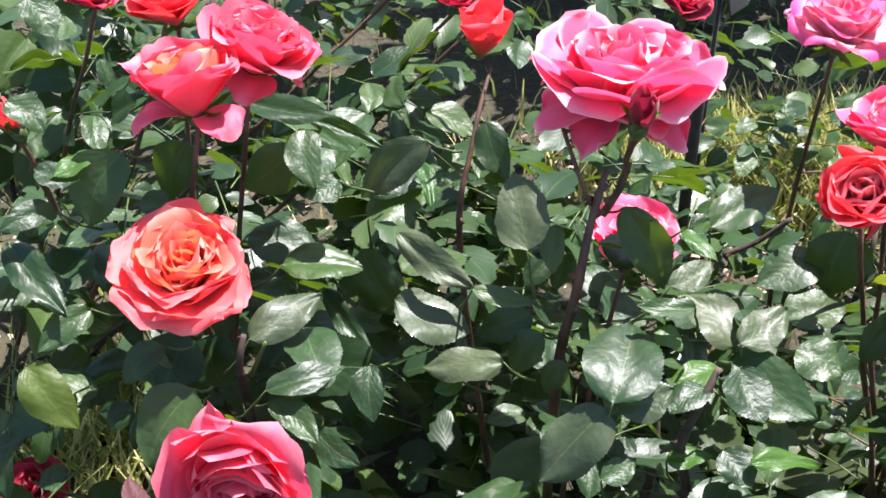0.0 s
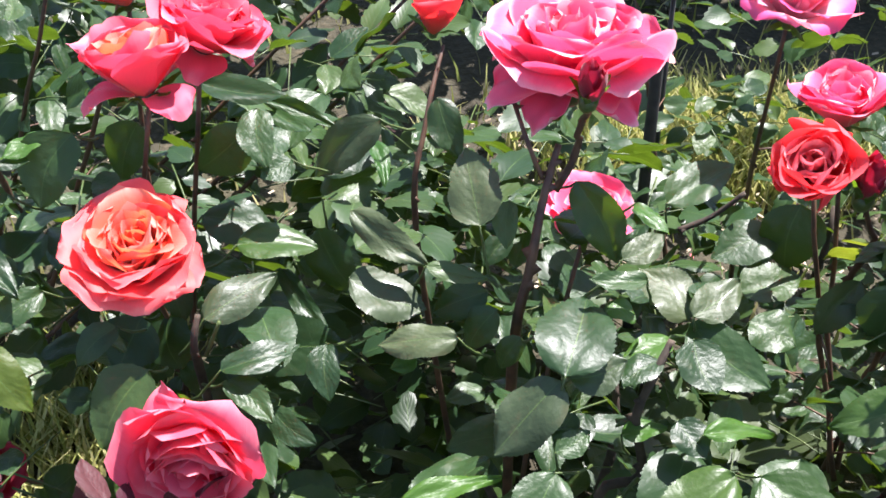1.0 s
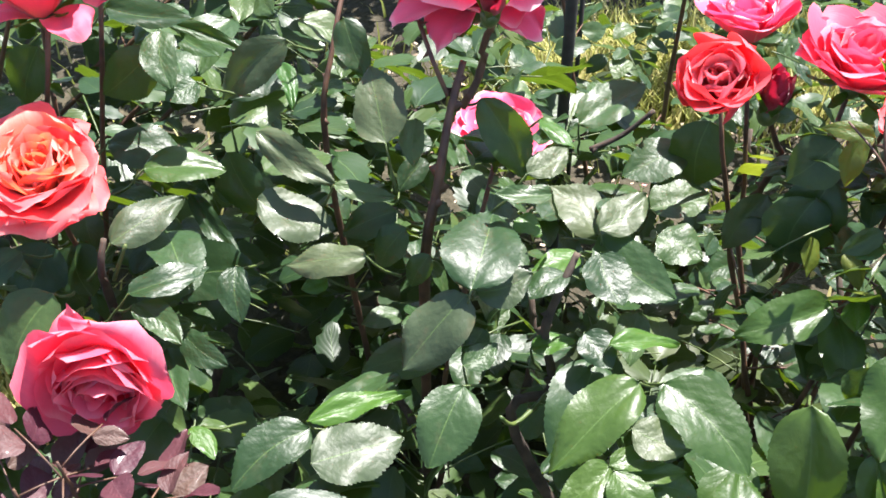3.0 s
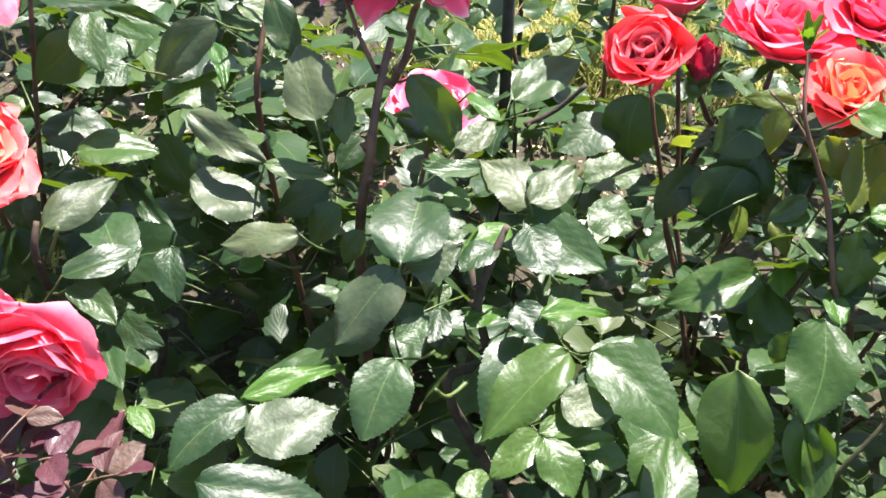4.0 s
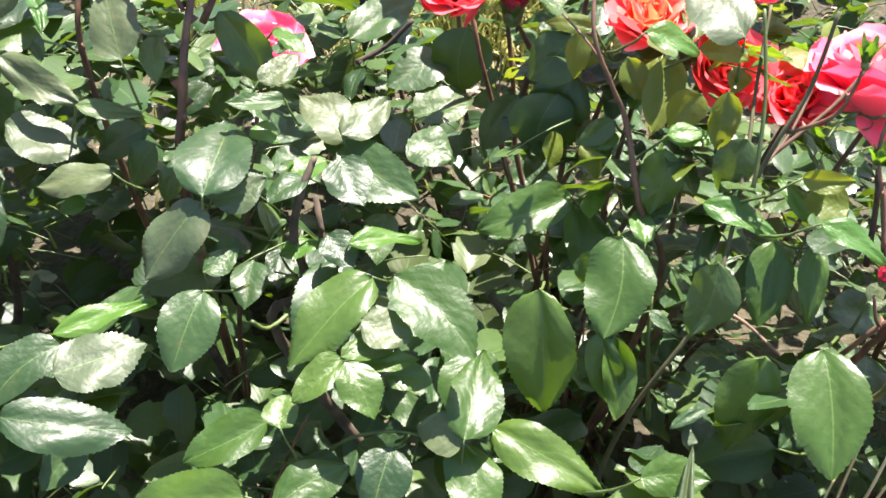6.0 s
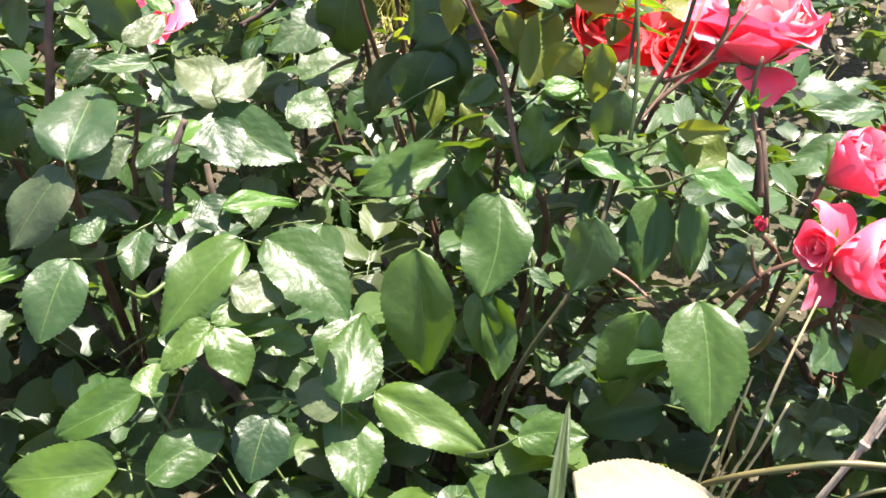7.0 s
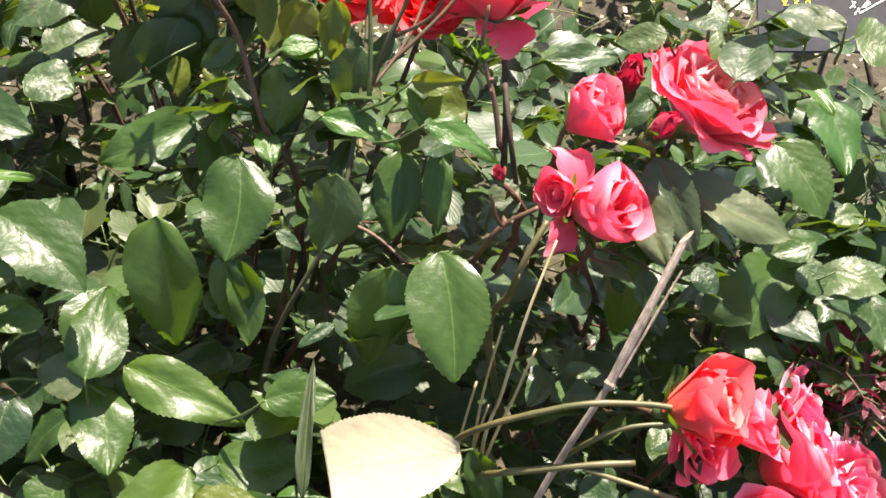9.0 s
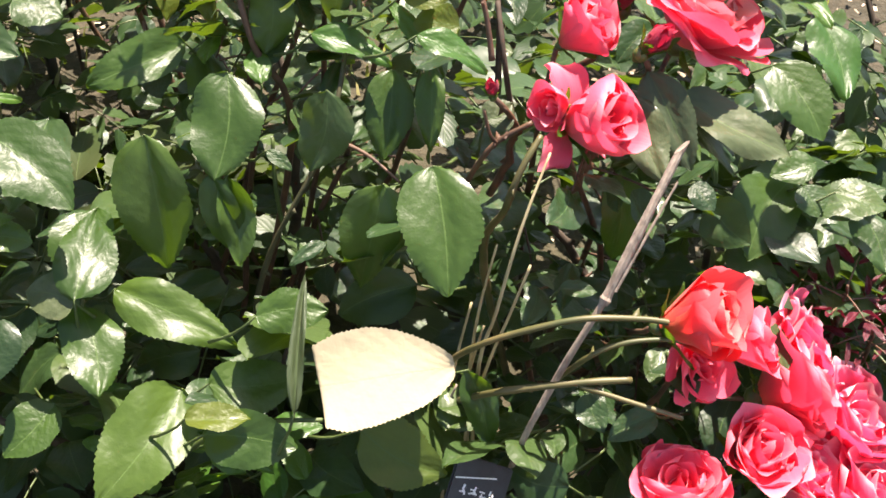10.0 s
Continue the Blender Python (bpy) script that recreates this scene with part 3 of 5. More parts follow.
# pink bush
rose(pink_bush, (0.14, 0.863, 0.692), (0.02, 0.05, 1), 0.15, 0.8, PINK, 123, 28, "large blown pink rose with pale petal edges and a crimson bud before it", r=0, skirt=7)
rose(pink_bush, (0.144, 0.785, 0.711), (0.05, -0.3, 0.9), 0.033, 0.05, CRIMSON, 9, 10, "dark crimson rosebud", stem=(0.125, 0.81, 0.6))
rose(pink_bush, (0.036, 0.98, 0.668), (0.1, -0.1, 1), 0.055, 0.22, SCARLET, 10, 12, "half-open scarlet rose", r=0)
rose(pink_bush, (0.167, 0.891, 0.514), (0.1, -0.15, 1), 0.086, 0.8, PINK, 11, 19, "pink rose with white streaks, half hidden by leaves")
# mixed bush
rose(mixed_bush, (0.339, 0.842, 0.597), (-0.25, -0.62, 0.66), 0.086, 0.42, SCARLET, 113, 17, "orange-red half-open rose with a paler heart", inner=SALMON)
rose(mixed_bush, (0.386, 0.928, 0.60), (-0.1, 0.1, 1), 0.094, 0.6, PINK, 13, 20, "pink rose")
rose(mixed_bush, (0.449, 0.83, 0.614), (0.1, -0.1, 1), 0.115, 0.8, ROSE, 14, 25, "coral-pink rose")
rose(mixed_bush, (0.525, 0.84, 0.624), (0.2, -0.3, 0.9), 0.1, 0.7, ROSE, 15, 22, "coral-pink rose")
rose(mixed_bush, (0.381, 0.825, 0.59), (0, -0.3, 1), 0.04, 0.1, CRIMSON, 16, 14, "crimson rosebud")
rose(mixed_bush, (0.476, 0.753, 0.605), (0, -0.3, 0.95), 0.084, 0.8, CORAL, 17, 23, "orange and coral rose", inner=ORANGE)
rose(mixed_bush, (0.536, 0.735, 0.565), (0.2, -0.6, 0.6), 0.085, 0.6, SCARLET, 18, 19, "scarlet rose behind leaves")
rose(mixed_bush, (0.643, 0.683, 0.57), (0.1, 0.16, 1), 0.118, 0.66, ROSE, 19, 28, "coral rose with a peach heart", inner=SALMON, skirt=3)
rose(mixed_bush, (0.58, 0.80, 0.60), (0.1, -0.1, 1), 0.095, 0.7, ROSE, 35, 20, "coral-pink rose")
rose(mixed_bush, (0.595, 0.72, 0.535), (-0.1, -0.3, 0.9), 0.08, 0.7, SCARLET, 36, 19, "scarlet rose behind leaves")
# end bush
rose(end_bush, (0.632, 0.503, 0.512), (-0.7, -0.3, 0.35), 0.042, 0.4, ROSE, 37, 9, "small coral rose beside a larger one")
rose(end_bush, (0.815, 0.41, 0.315), (0.85, -0.2, 0.45), 0.08, 0.6, PINK, 38, 22, "pink rose with pale petal edges")
rose(end_bush, (0.655, 0.487, 0.508), (0.45, -0.6, 0.6), 0.066, 0.25, ROSE, 20, 14, "coral-pink half-open rose with hanging outer petals", skirt=3)
rose(end_bush, (0.67, 0.552, 0.537), (0.5, -0.35, 0.7), 0.056, 0.3, ROSE, 21, 12, "small coral rose")
rose(end_bush, (0.762, 0.55, 0.53), (0.5, -0.12, 0.85), 0.114, 0.85, ROSE, 22, 36, "full coral rose paler on one side", inner=SALMON)
rose(end_bush, (0.711, 0.517, 0.542), (0.4, -0.4, 0.8), 0.026, 0.06, CRIMSON, 23, 10, "crimson rosebud")
rose(end_bush, (0.712, 0.577, 0.545), (-0.1, -0.2, 1), 0.03, 0.1, CRIMSON, 24, 10, "crimson rosebud")
rose(end_bush, (0.59, 0.518, 0.526), (-0.2, -0.2, 1), 0.014, 0.05, CRIMSON, 25, 8, "tiny crimson rosebud")
rose(end_bush, (0.69, 0.36, 0.424), (0.7, -0.4, 0.4), 0.074, 0.25, SCARLET, 127, 14, "orange-red half-open rose", inner=CORAL)
rose(end_bush, (0.742, 0.372, 0.372), (0.75, -0.3, 0.45), 0.064, 0.4, ROSE, 27, 14, "pink rose")
rose(end_bush, (0.795, 0.375, 0.3), (0.85, -0.25, 0.4), 0.114, 0.7, ROSE, 28, 31, "coral-pink full rose")
rose(end_bush, (0.702, 0.366, 0.365), (0.1, -0.7, 0.4), 0.066, 0.8, ROSE, 29, 12, "scarlet rose")
rose(end_bush, (0.74, 0.325, 0.303), (0.2, -0.45, 0.8), 0.08, 0.45, ROSE, 30, 17, "coral-pink rose")
rose(end_bush, (0.85, 0.36, 0.25), (0.5, -0.2, 0.8), 0.104, 0.6, PINK, 31, 22, "bright pink rose with pale petal edges")
rose(end_bush, (0.79, 0.325, 0.25), (0.5, -0.2, 0.8), 0.09, 0.55, PINK, 50, 19, "pink rose with pale petal edges")
rose(end_bush, (0.835, 0.3, 0.235), (0.4, -0.2, 0.85), 0.1, 0.6, PINK, 51, 22, "pink rose with pale petal edges")
rose(end_bush, (0.668, 0.305, 0.31), (0.1, 0.05, 1), 0.08, 0.42, ROSE, 32, 17, "scarlet rose")
# back bushes
rose(back_bush, (0.365, 1.045, 0.638), (0.1, 0.0, 1), 0.1, 0.9, BICOLOUR, 33, 25, "pink and white bicoloured rose")
rose(back_bush, (0.265, 1.261, 0.55), (0.1, -0.3, 0.9), 0.07, 0.7, CRIMSON, 34, 16, "dark red rose")
for i, (x, y, z) in enumerate(((-0.32, 1.08, 0.66), (-0.05, 1.3, 0.56), (0.02, 1.28, 0.55), (-0.24, 1.05, 0.69), (0.08, 1.2, 0.62))):
    rose(left_bush, (x, y, z), (0.1, -0.3, 0.9), 0.06, 0.6, SCARLET if i % 2 else CRIMSON, 40 + i, 18, "red rose")



# ---------------------------------------------------------------- leaves of the crown, one by one
def crown(bush, kind, rows, seed):
    """Leaves from base to tip, with the way they face and their breadth, and the stalk that carries each."""
    rng = random.Random(seed)
    base = bush.matrix_basis.translation
    for bx, by, bz, tx, ty, tz, nx, ny, nz, wide in rows:
        b, t = Vector((bx, by, bz)) - base, Vector((tx, ty, tz)) - base
        CROWN.append(((bx + tx) / 2, (by + ty) / 2, (bz + tz) / 2))
        leaf = part("leaf", rng.choice(LEAVES[kind]), bush, "", leaf_pose(b, t, (nx, ny, nz), wide))
        back = (b - t).normalized()
        end = b + back * 0.02 + Vector((-b.x * 0.12, 0.015, -0.035))
        v, f = tube(bowed(end, b, (0, 0, -0.004), 5, 0.001, rng), [0.0014, 0.0013, 0.0012, 0.001, 0.0008], 5)
        inv = leaf.matrix_basis.inverted()
        part("stalk", mesh_of("stalk", [inv @ p for p in v], f, CANE), leaf)
        # two lower leaflets of the same compound leaf, mostly hidden, added to shade what's beneath
        for k in range(2):
            mid = (b + t) / 2 + Vector((rng.uniform(-0.012, 0.012), 0.79, -0.61)) * rng.uniform(0.03, 0.075)
            turn, long = rng.uniform(0, 6.3), (t - b).length * rng.uniform(0.38, 0.48)
            way = Vector((math.cos(turn), math.sin(turn), rng.uniform(-0.25, 0.1))) * long
            face = (0.4 + rng.uniform(-0.25, 0.25), 0.5 + rng.uniform(-0.25, 0.25), 1)
            part("leaf", rng.choice(LEAVES["green"]), bush, "", leaf_pose(mid - way, mid + way, face))

crown(coral_bush, "green", (
    (-0.273, 0.758, 0.553, -0.307, 0.721, 0.543, 0.34, -0.53, 0.78, 0.85),
    (-0.3, 0.807, 0.611, -0.33, 0.774, 0.622, 0.59, -0.3, 0.75, 0.76),
    (-0.315, 0.891, 0.752, -0.292, 0.871, 0.728, 0.45, -0.41, 0.79, 1.19),
    (-0.11, 0.876, 0.64, -0.101, 0.83, 0.62, 0.05, -0.38, 0.92, 0.93),
    (-0.211, 0.79, 0.497, -0.232, 0.759, 0.464, -0.15, -0.68, 0.72, 1.52),
    (-0.19, 0.796, 0.492, -0.183, 0.771, 0.453, -0.13, -0.84, 0.53, 1.54),
    (-0.116, 0.712, 0.448, -0.097, 0.647, 0.444, 0.02, -0.05, 1, 0.58),
    (-0.332, 0.843, 0.689, -0.302, 0.83, 0.671, 0.32, -0.41, 0.85, 1.24),
    (-0.122, 0.884, 0.615, -0.167, 0.879, 0.577, -0.16, -0.94, 0.31, 1.13),
), 1)
crown(coral_bush, "green", (
    (-0.207, 0.875, 0.63, -0.225, 0.865, 0.581, -0.32, -0.89, 0.31, 1.2),
    (-0.337, 0.792, 0.592, -0.284, 0.734, 0.571, 0.03, -0.32, 0.95, 0.63),
    (-0.246, 0.827, 0.652, -0.278, 0.801, 0.6, -0.16, -0.83, 0.53, 1.1),
    (-0.237, 0.825, 0.609, -0.213, 0.813, 0.608, -0.13, -0.35, 0.93, 1.3),
    (-0.163, 0.858, 0.548, -0.098, 0.843, 0.539, 0.05, -0.34, 0.94, 0.95),
    (-0.103, 0.858, 0.489, -0.059, 0.797, 0.46, -0.19, -0.54, 0.82, 0.41),
    (-0.136, 0.707, 0.513, -0.078, 0.727, 0.527, -0.11, -0.35, 0.93, 0.66),
    (-0.133, 0.706, 0.503, -0.096, 0.672, 0.491, -0.04, -0.36, 0.93, 0.75),
    (-0.101, 0.709, 0.468, -0.068, 0.681, 0.458, -0.24, -0.55, 0.8, 0.83),
), 2)
crown(coral_bush, "green", (
    (-0.215, 0.733, 0.537, -0.246, 0.711, 0.519, -0, -0.64, 0.77, 0.9),
    (-0.186, 0.692, 0.53, -0.226, 0.655, 0.487, -0.24, -0.62, 0.75, 1.13),
    (-0.313, 0.818, 0.643, -0.278, 0.812, 0.636, 0.11, -0.37, 0.92, 1),
    (-0.169, 0.967, 0.611, -0.092, 0.945, 0.608, -0.1, -0.46, 0.88, 0.56),
    (-0.121, 0.99, 0.58, -0.051, 0.96, 0.564, -0.07, -0.59, 0.8, 0.3),
    (-0.124, 1.015, 0.561, -0.077, 0.969, 0.554, -0.13, -0.29, 0.95, 0.58),
), 3)
crown(coral_bush, "olive", (
    (-0.318, 0.719, 0.531, -0.278, 0.689, 0.493, 0.25, -0.6, 0.76, 0.94),
), 4)
crown(coral_bush, "rich", (
    (-0.13, 0.814, 0.55, -0.065, 0.817, 0.551, -0.01, -0.17, 0.99, 0.92),
), 5)
crown(coral_bush, "dull", (
    (-0.151, 0.744, 0.532, -0.096, 0.781, 0.55, 0.02, -0.47, 0.88, 0.73),
), 6)
crown(coral_bush, "lime", (
    (-0.272, 0.836, 0.646, -0.299, 0.809, 0.643, 0.01, -0.16, 0.99, 0.94),
), 7)
crown(pink_bush, "dull", (
    (0.166, 0.723, 0.599, 0.199, 0.741, 0.609, 0.02, -0.5, 0.86, 0.95),
    (-0.012, 0.878, 0.626, -0.068, 0.865, 0.578, -0.17, -0.89, 0.43, 0.78),
    (-0.038, 0.774, 0.546, 0.023, 0.756, 0.53, 0.14, -0.32, 0.94, 1.12),
    (-0.035, 0.802, 0.591, 0.024, 0.762, 0.566, -0.17, -0.69, 0.7, 0.58),
    (0.045, 0.72, 0.528, -0.018, 0.726, 0.522, -0.12, -0.4, 0.91, 0.69),
    (0.063, 0.761, 0.604, 0.053, 0.812, 0.641, -0.28, -0.6, 0.75, 1.08),
    (0.123, 0.656, 0.544, 0.164, 0.661, 0.557, -0.17, -0.6, 0.78, 1.23),
    (0.115, 0.649, 0.549, 0.064, 0.62, 0.506, -0.29, -0.59, 0.75, 0.89),
), 8)
crown(pink_bush, "lime", (
    (0.182, 0.776, 0.61, 0.204, 0.746, 0.609, 0, -0.01, 1, 0.71),
    (0.013, 0.747, 0.483, -0.008, 0.739, 0.481, 0.11, -0.44, 0.89, 1.2),
    (-0.02, 0.9, 0.592, -0.008, 0.85, 0.585, 0.14, -0.11, 0.98, 0.5),
), 9)
crown(pink_bush, "green", (
    (0.184, 0.713, 0.587, 0.14, 0.708, 0.594, 0.18, -0.33, 0.93, 0.62),
    (0.14, 0.801, 0.614, 0.17, 0.765, 0.558, -0.27, -0.87, 0.42, 0.85),
    (0.07, 0.767, 0.534, 0.024, 0.77, 0.51, -0.34, -0.76, 0.56, 0.89),
    (0.035, 0.889, 0.638, 0.053, 0.859, 0.598, 0.09, -0.78, 0.62, 0.91),
    (0.088, 0.797, 0.6, 0.085, 0.767, 0.579, 0.05, -0.57, 0.82, 0.85),
    (0.022, 0.76, 0.567, 0.071, 0.757, 0.56, 0.11, -0.4, 0.91, 0.54),
    (-0.069, 0.865, 0.526, -0.041, 0.826, 0.484, -0.42, -0.79, 0.45, 1.1),
    (-0.083, 0.849, 0.608, -0.107, 0.831, 0.604, 0.19, -0.41, 0.89, 1.3),
    (0.077, 0.751, 0.529, 0.051, 0.742, 0.496, -0.47, -0.69, 0.56, 1.13),
), 10)
crown(pink_bush, "green", (
    (0.094, 0.73, 0.518, 0.077, 0.724, 0.489, -0.37, -0.84, 0.39, 1.02),
    (-0.059, 0.754, 0.495, -0.056, 0.714, 0.474, 0.04, -0.47, 0.88, 0.92),
    (-0.063, 0.87, 0.554, -0.012, 0.898, 0.567, -0.08, -0.29, 0.95, 1.1),
    (0.118, 0.644, 0.558, 0.14, 0.712, 0.583, -0.06, -0.33, 0.94, 1.21),
), 11)
crown(mixed_bush, "green", (
    (0.194, 0.682, 0.535, 0.163, 0.662, 0.536, 0.03, -0.02, 1, 1.17),
    (0.226, 0.731, 0.527, 0.279, 0.679, 0.509, -0.14, -0.46, 0.87, 0.91),
    (0.223, 0.706, 0.533, 0.235, 0.666, 0.513, 0.12, -0.4, 0.91, 1.3),
    (0.248, 0.95, 0.481, 0.318, 0.988, 0.5, -0.03, -0.41, 0.91, 0.79),
    (0.333, 0.887, 0.492, 0.275, 0.864, 0.488, 0.1, -0.39, 0.92, 1.11),
    (0.295, 0.838, 0.467, 0.349, 0.848, 0.479, -0.14, -0.33, 0.93, 1.12),
    (0.281, 0.759, 0.502, 0.315, 0.738, 0.495, -0, -0.35, 0.94, 1.49),
    (0.44, 0.704, 0.543, 0.411, 0.704, 0.522, -0.34, -0.83, 0.44, 0.81),
    (0.512, 0.639, 0.479, 0.483, 0.593, 0.463, -0.07, -0.3, 0.95, 0.4),
), 12)
crown(mixed_bush, "green", (
    (0.437, 0.561, 0.472, 0.452, 0.546, 0.464, 0.06, -0.4, 0.91, 0.79),
    (0.351, 0.885, 0.524, 0.339, 0.863, 0.468, -0.33, -0.85, 0.41, 1.36),
    (0.422, 0.772, 0.543, 0.384, 0.75, 0.466, -0.2, -0.91, 0.36, 0.99),
    (0.418, 0.769, 0.581, 0.381, 0.767, 0.545, -0.43, -0.76, 0.49, 1.32),
    (0.407, 0.76, 0.533, 0.387, 0.742, 0.481, -0.16, -0.91, 0.37, 1.38),
    (0.52, 0.629, 0.572, 0.5, 0.619, 0.529, -0.4, -0.83, 0.38, 1.04),
    (0.482, 0.556, 0.52, 0.462, 0.539, 0.465, -0.27, -0.89, 0.36, 1),
    (0.408, 0.606, 0.497, 0.396, 0.598, 0.465, -0.25, -0.91, 0.33, 1.2),
), 13)
crown(mixed_bush, "lime", (
    (0.156, 0.71, 0.565, 0.176, 0.699, 0.561, 0.11, -0.14, 0.98, 1.57),
    (0.451, 0.683, 0.638, 0.492, 0.671, 0.625, 0.15, -0.44, 0.89, 0.87),
    (0.211, 0.728, 0.513, 0.173, 0.712, 0.518, 0.14, -0.03, 0.99, 1.07),
    (0.446, 0.613, 0.493, 0.451, 0.646, 0.505, 0.05, -0.34, 0.94, 0.95),
    (0.167, 0.666, 0.474, 0.202, 0.669, 0.478, -0.1, -0.05, 0.99, 1.01),
    (0.503, 0.649, 0.561, 0.464, 0.655, 0.563, -0.02, -0.37, 0.93, 0.73),
    (0.484, 0.607, 0.533, 0.534, 0.573, 0.525, -0.06, -0.31, 0.95, 0.64),
    (0.539, 0.529, 0.573, 0.582, 0.502, 0.558, 0.13, -0.3, 0.94, 0.69),
    (0.561, 0.582, 0.523, 0.544, 0.617, 0.546, -0.13, -0.6, 0.79, 0.54),
), 14)
crown(mixed_bush, "lime", (
    (0.466, 0.651, 0.566, 0.496, 0.648, 0.568, -0.11, -0.36, 0.93, 0.92),
), 15)
crown(mixed_bush, "olive", (
    (0.543, 0.577, 0.574, 0.578, 0.565, 0.576, -0.3, -0.83, 0.46, 0.71),
    (0.418, 0.732, 0.612, 0.408, 0.716, 0.577, -0.21, -0.87, 0.45, 0.82),
    (0.449, 0.714, 0.595, 0.462, 0.694, 0.564, -0.29, -0.86, 0.42, 0.91),
    (0.485, 0.71, 0.592, 0.459, 0.666, 0.559, -0.08, -0.58, 0.81, 0.77),
    (0.493, 0.664, 0.591, 0.47, 0.659, 0.564, -0.22, -0.91, 0.34, 1.2),
    (0.508, 0.643, 0.605, 0.498, 0.629, 0.563, -0.26, -0.9, 0.36, 0.76),
    (0.425, 0.726, 0.616, 0.388, 0.737, 0.62, -0.13, -0.7, 0.7, 0.69),
    (0.496, 0.688, 0.616, 0.531, 0.674, 0.612, -0.2, -0.67, 0.72, 0.75),
    (0.415, 0.705, 0.522, 0.423, 0.681, 0.505, -0.23, -0.61, 0.76, 0.75),
), 16)
crown(mixed_bush, "olive", (
    (0.505, 0.642, 0.607, 0.496, 0.627, 0.568, -0.29, -0.87, 0.4, 0.7),
    (0.586, 0.579, 0.537, 0.555, 0.59, 0.541, -0.13, -0.62, 0.78, 1.4),
), 17)
crown(mixed_bush, "dull", (
    (0.225, 0.724, 0.54, 0.267, 0.756, 0.548, 0.08, -0.35, 0.93, 0.94),
    (0.231, 0.753, 0.512, 0.196, 0.796, 0.534, 0.08, -0.39, 0.92, 1.15),
    (0.527, 0.681, 0.627, 0.493, 0.727, 0.646, -0.11, -0.42, 0.9, 1.42),
    (0.382, 0.799, 0.507, 0.347, 0.782, 0.462, -0.21, -0.85, 0.49, 0.81),
), 18)
crown(mixed_bush, "rich", (
    (0.4, 0.673, 0.497, 0.323, 0.656, 0.49, 0.04, -0.55, 0.83, 0.78),
    (0.414, 0.695, 0.471, 0.407, 0.629, 0.44, -0, -0.43, 0.9, 0.84),
    (0.419, 0.589, 0.525, 0.394, 0.531, 0.481, -0.19, -0.55, 0.82, 1.15),
    (0.355, 0.573, 0.496, 0.348, 0.524, 0.408, -0.35, -0.8, 0.48, 0.84),
    (0.394, 0.541, 0.478, 0.399, 0.512, 0.421, -0.36, -0.85, 0.39, 0.67),
    (0.539, 0.59, 0.502, 0.519, 0.545, 0.459, -0.15, -0.65, 0.74, 0.85),
    (0.564, 0.572, 0.511, 0.549, 0.528, 0.473, -0.25, -0.58, 0.78, 0.61),
    (0.508, 0.505, 0.47, 0.48, 0.477, 0.395, -0.28, -0.86, 0.43, 0.86),
    (0.404, 0.537, 0.476, 0.402, 0.508, 0.418, -0.17, -0.88, 0.45, 0.68),
), 19)
crown(mixed_bush, "rich", (
    (0.466, 0.653, 0.551, 0.453, 0.634, 0.502, -0.17, -0.9, 0.39, 1.08),
), 20)
crown(low_bush, "green", (
    (0.111, 0.622, 0.504, 0.138, 0.637, 0.511, 0.02, -0.42, 0.91, 1.12),
    (0.11, 0.608, 0.498, 0.083, 0.557, 0.475, 0.08, -0.44, 0.89, 1.13),
    (-0.003, 0.623, 0.445, -0.06, 0.581, 0.435, 0.14, -0.38, 0.91, 0.85),
    (-0.032, 0.521, 0.484, 0.056, 0.509, 0.472, 0.07, -0.39, 0.92, 0.78),
    (0.205, 0.654, 0.5, 0.222, 0.625, 0.49, -0.01, -0.33, 0.94, 1.28),
    (0.46, 0.483, 0.447, 0.432, 0.472, 0.445, 0.09, -0.42, 0.9, 0.56),
    (0.235, 0.51, 0.413, 0.216, 0.468, 0.396, 0.09, -0.41, 0.91, 1.33),
), 21)
crown(low_bush, "lime", (
    (-0.094, 0.645, 0.429, -0.075, 0.617, 0.426, 0.17, 0.02, 0.98, 0.87),
    (-0.003, 0.599, 0.479, 0.073, 0.619, 0.485, -0.03, -0.19, 0.98, 0.43),
    (0.22, 0.635, 0.504, 0.278, 0.646, 0.497, 0.14, -0.11, 0.98, 0.53),
), 22)
crown(low_bush, "dull", (
    (-0, 0.564, 0.475, 0.066, 0.583, 0.477, 0.07, -0.3, 0.95, 1.12),
    (0.222, 0.555, 0.503, 0.257, 0.541, 0.495, 0.1, -0.32, 0.94, 1.34),
    (0.287, 0.5, 0.421, 0.254, 0.516, 0.426, -0.19, -0.62, 0.76, 1.26),
    (0.41, 0.371, 0.411, 0.433, 0.433, 0.473, -0.28, -0.62, 0.73, 0.2),
), 23)
crown(low_bush, "rich", (
    (0.234, 0.593, 0.508, 0.164, 0.544, 0.483, -0.11, -0.33, 0.94, 0.83),
    (0.25, 0.585, 0.515, 0.299, 0.52, 0.497, -0.01, -0.28, 0.96, 0.9),
    (0.313, 0.572, 0.439, 0.292, 0.513, 0.418, -0, -0.32, 0.95, 1.06),
    (0.206, 0.538, 0.485, 0.167, 0.514, 0.475, -0.06, -0.3, 0.95, 0.93),
    (0.205, 0.538, 0.486, 0.252, 0.556, 0.489, 0.02, -0.21, 0.98, 0.7),
    (0.215, 0.537, 0.479, 0.26, 0.535, 0.482, -0.07, -0.35, 0.93, 0.56),
    (0.207, 0.532, 0.487, 0.224, 0.493, 0.471, 0.09, -0.34, 0.94, 1.16),
    (0.157, 0.509, 0.45, 0.164, 0.535, 0.459, -0.04, -0.34, 0.94, 1.52),
    (0.236, 0.532, 0.467, 0.269, 0.528, 0.461, 0.09, -0.38, 0.92, 1.26),
), 24)
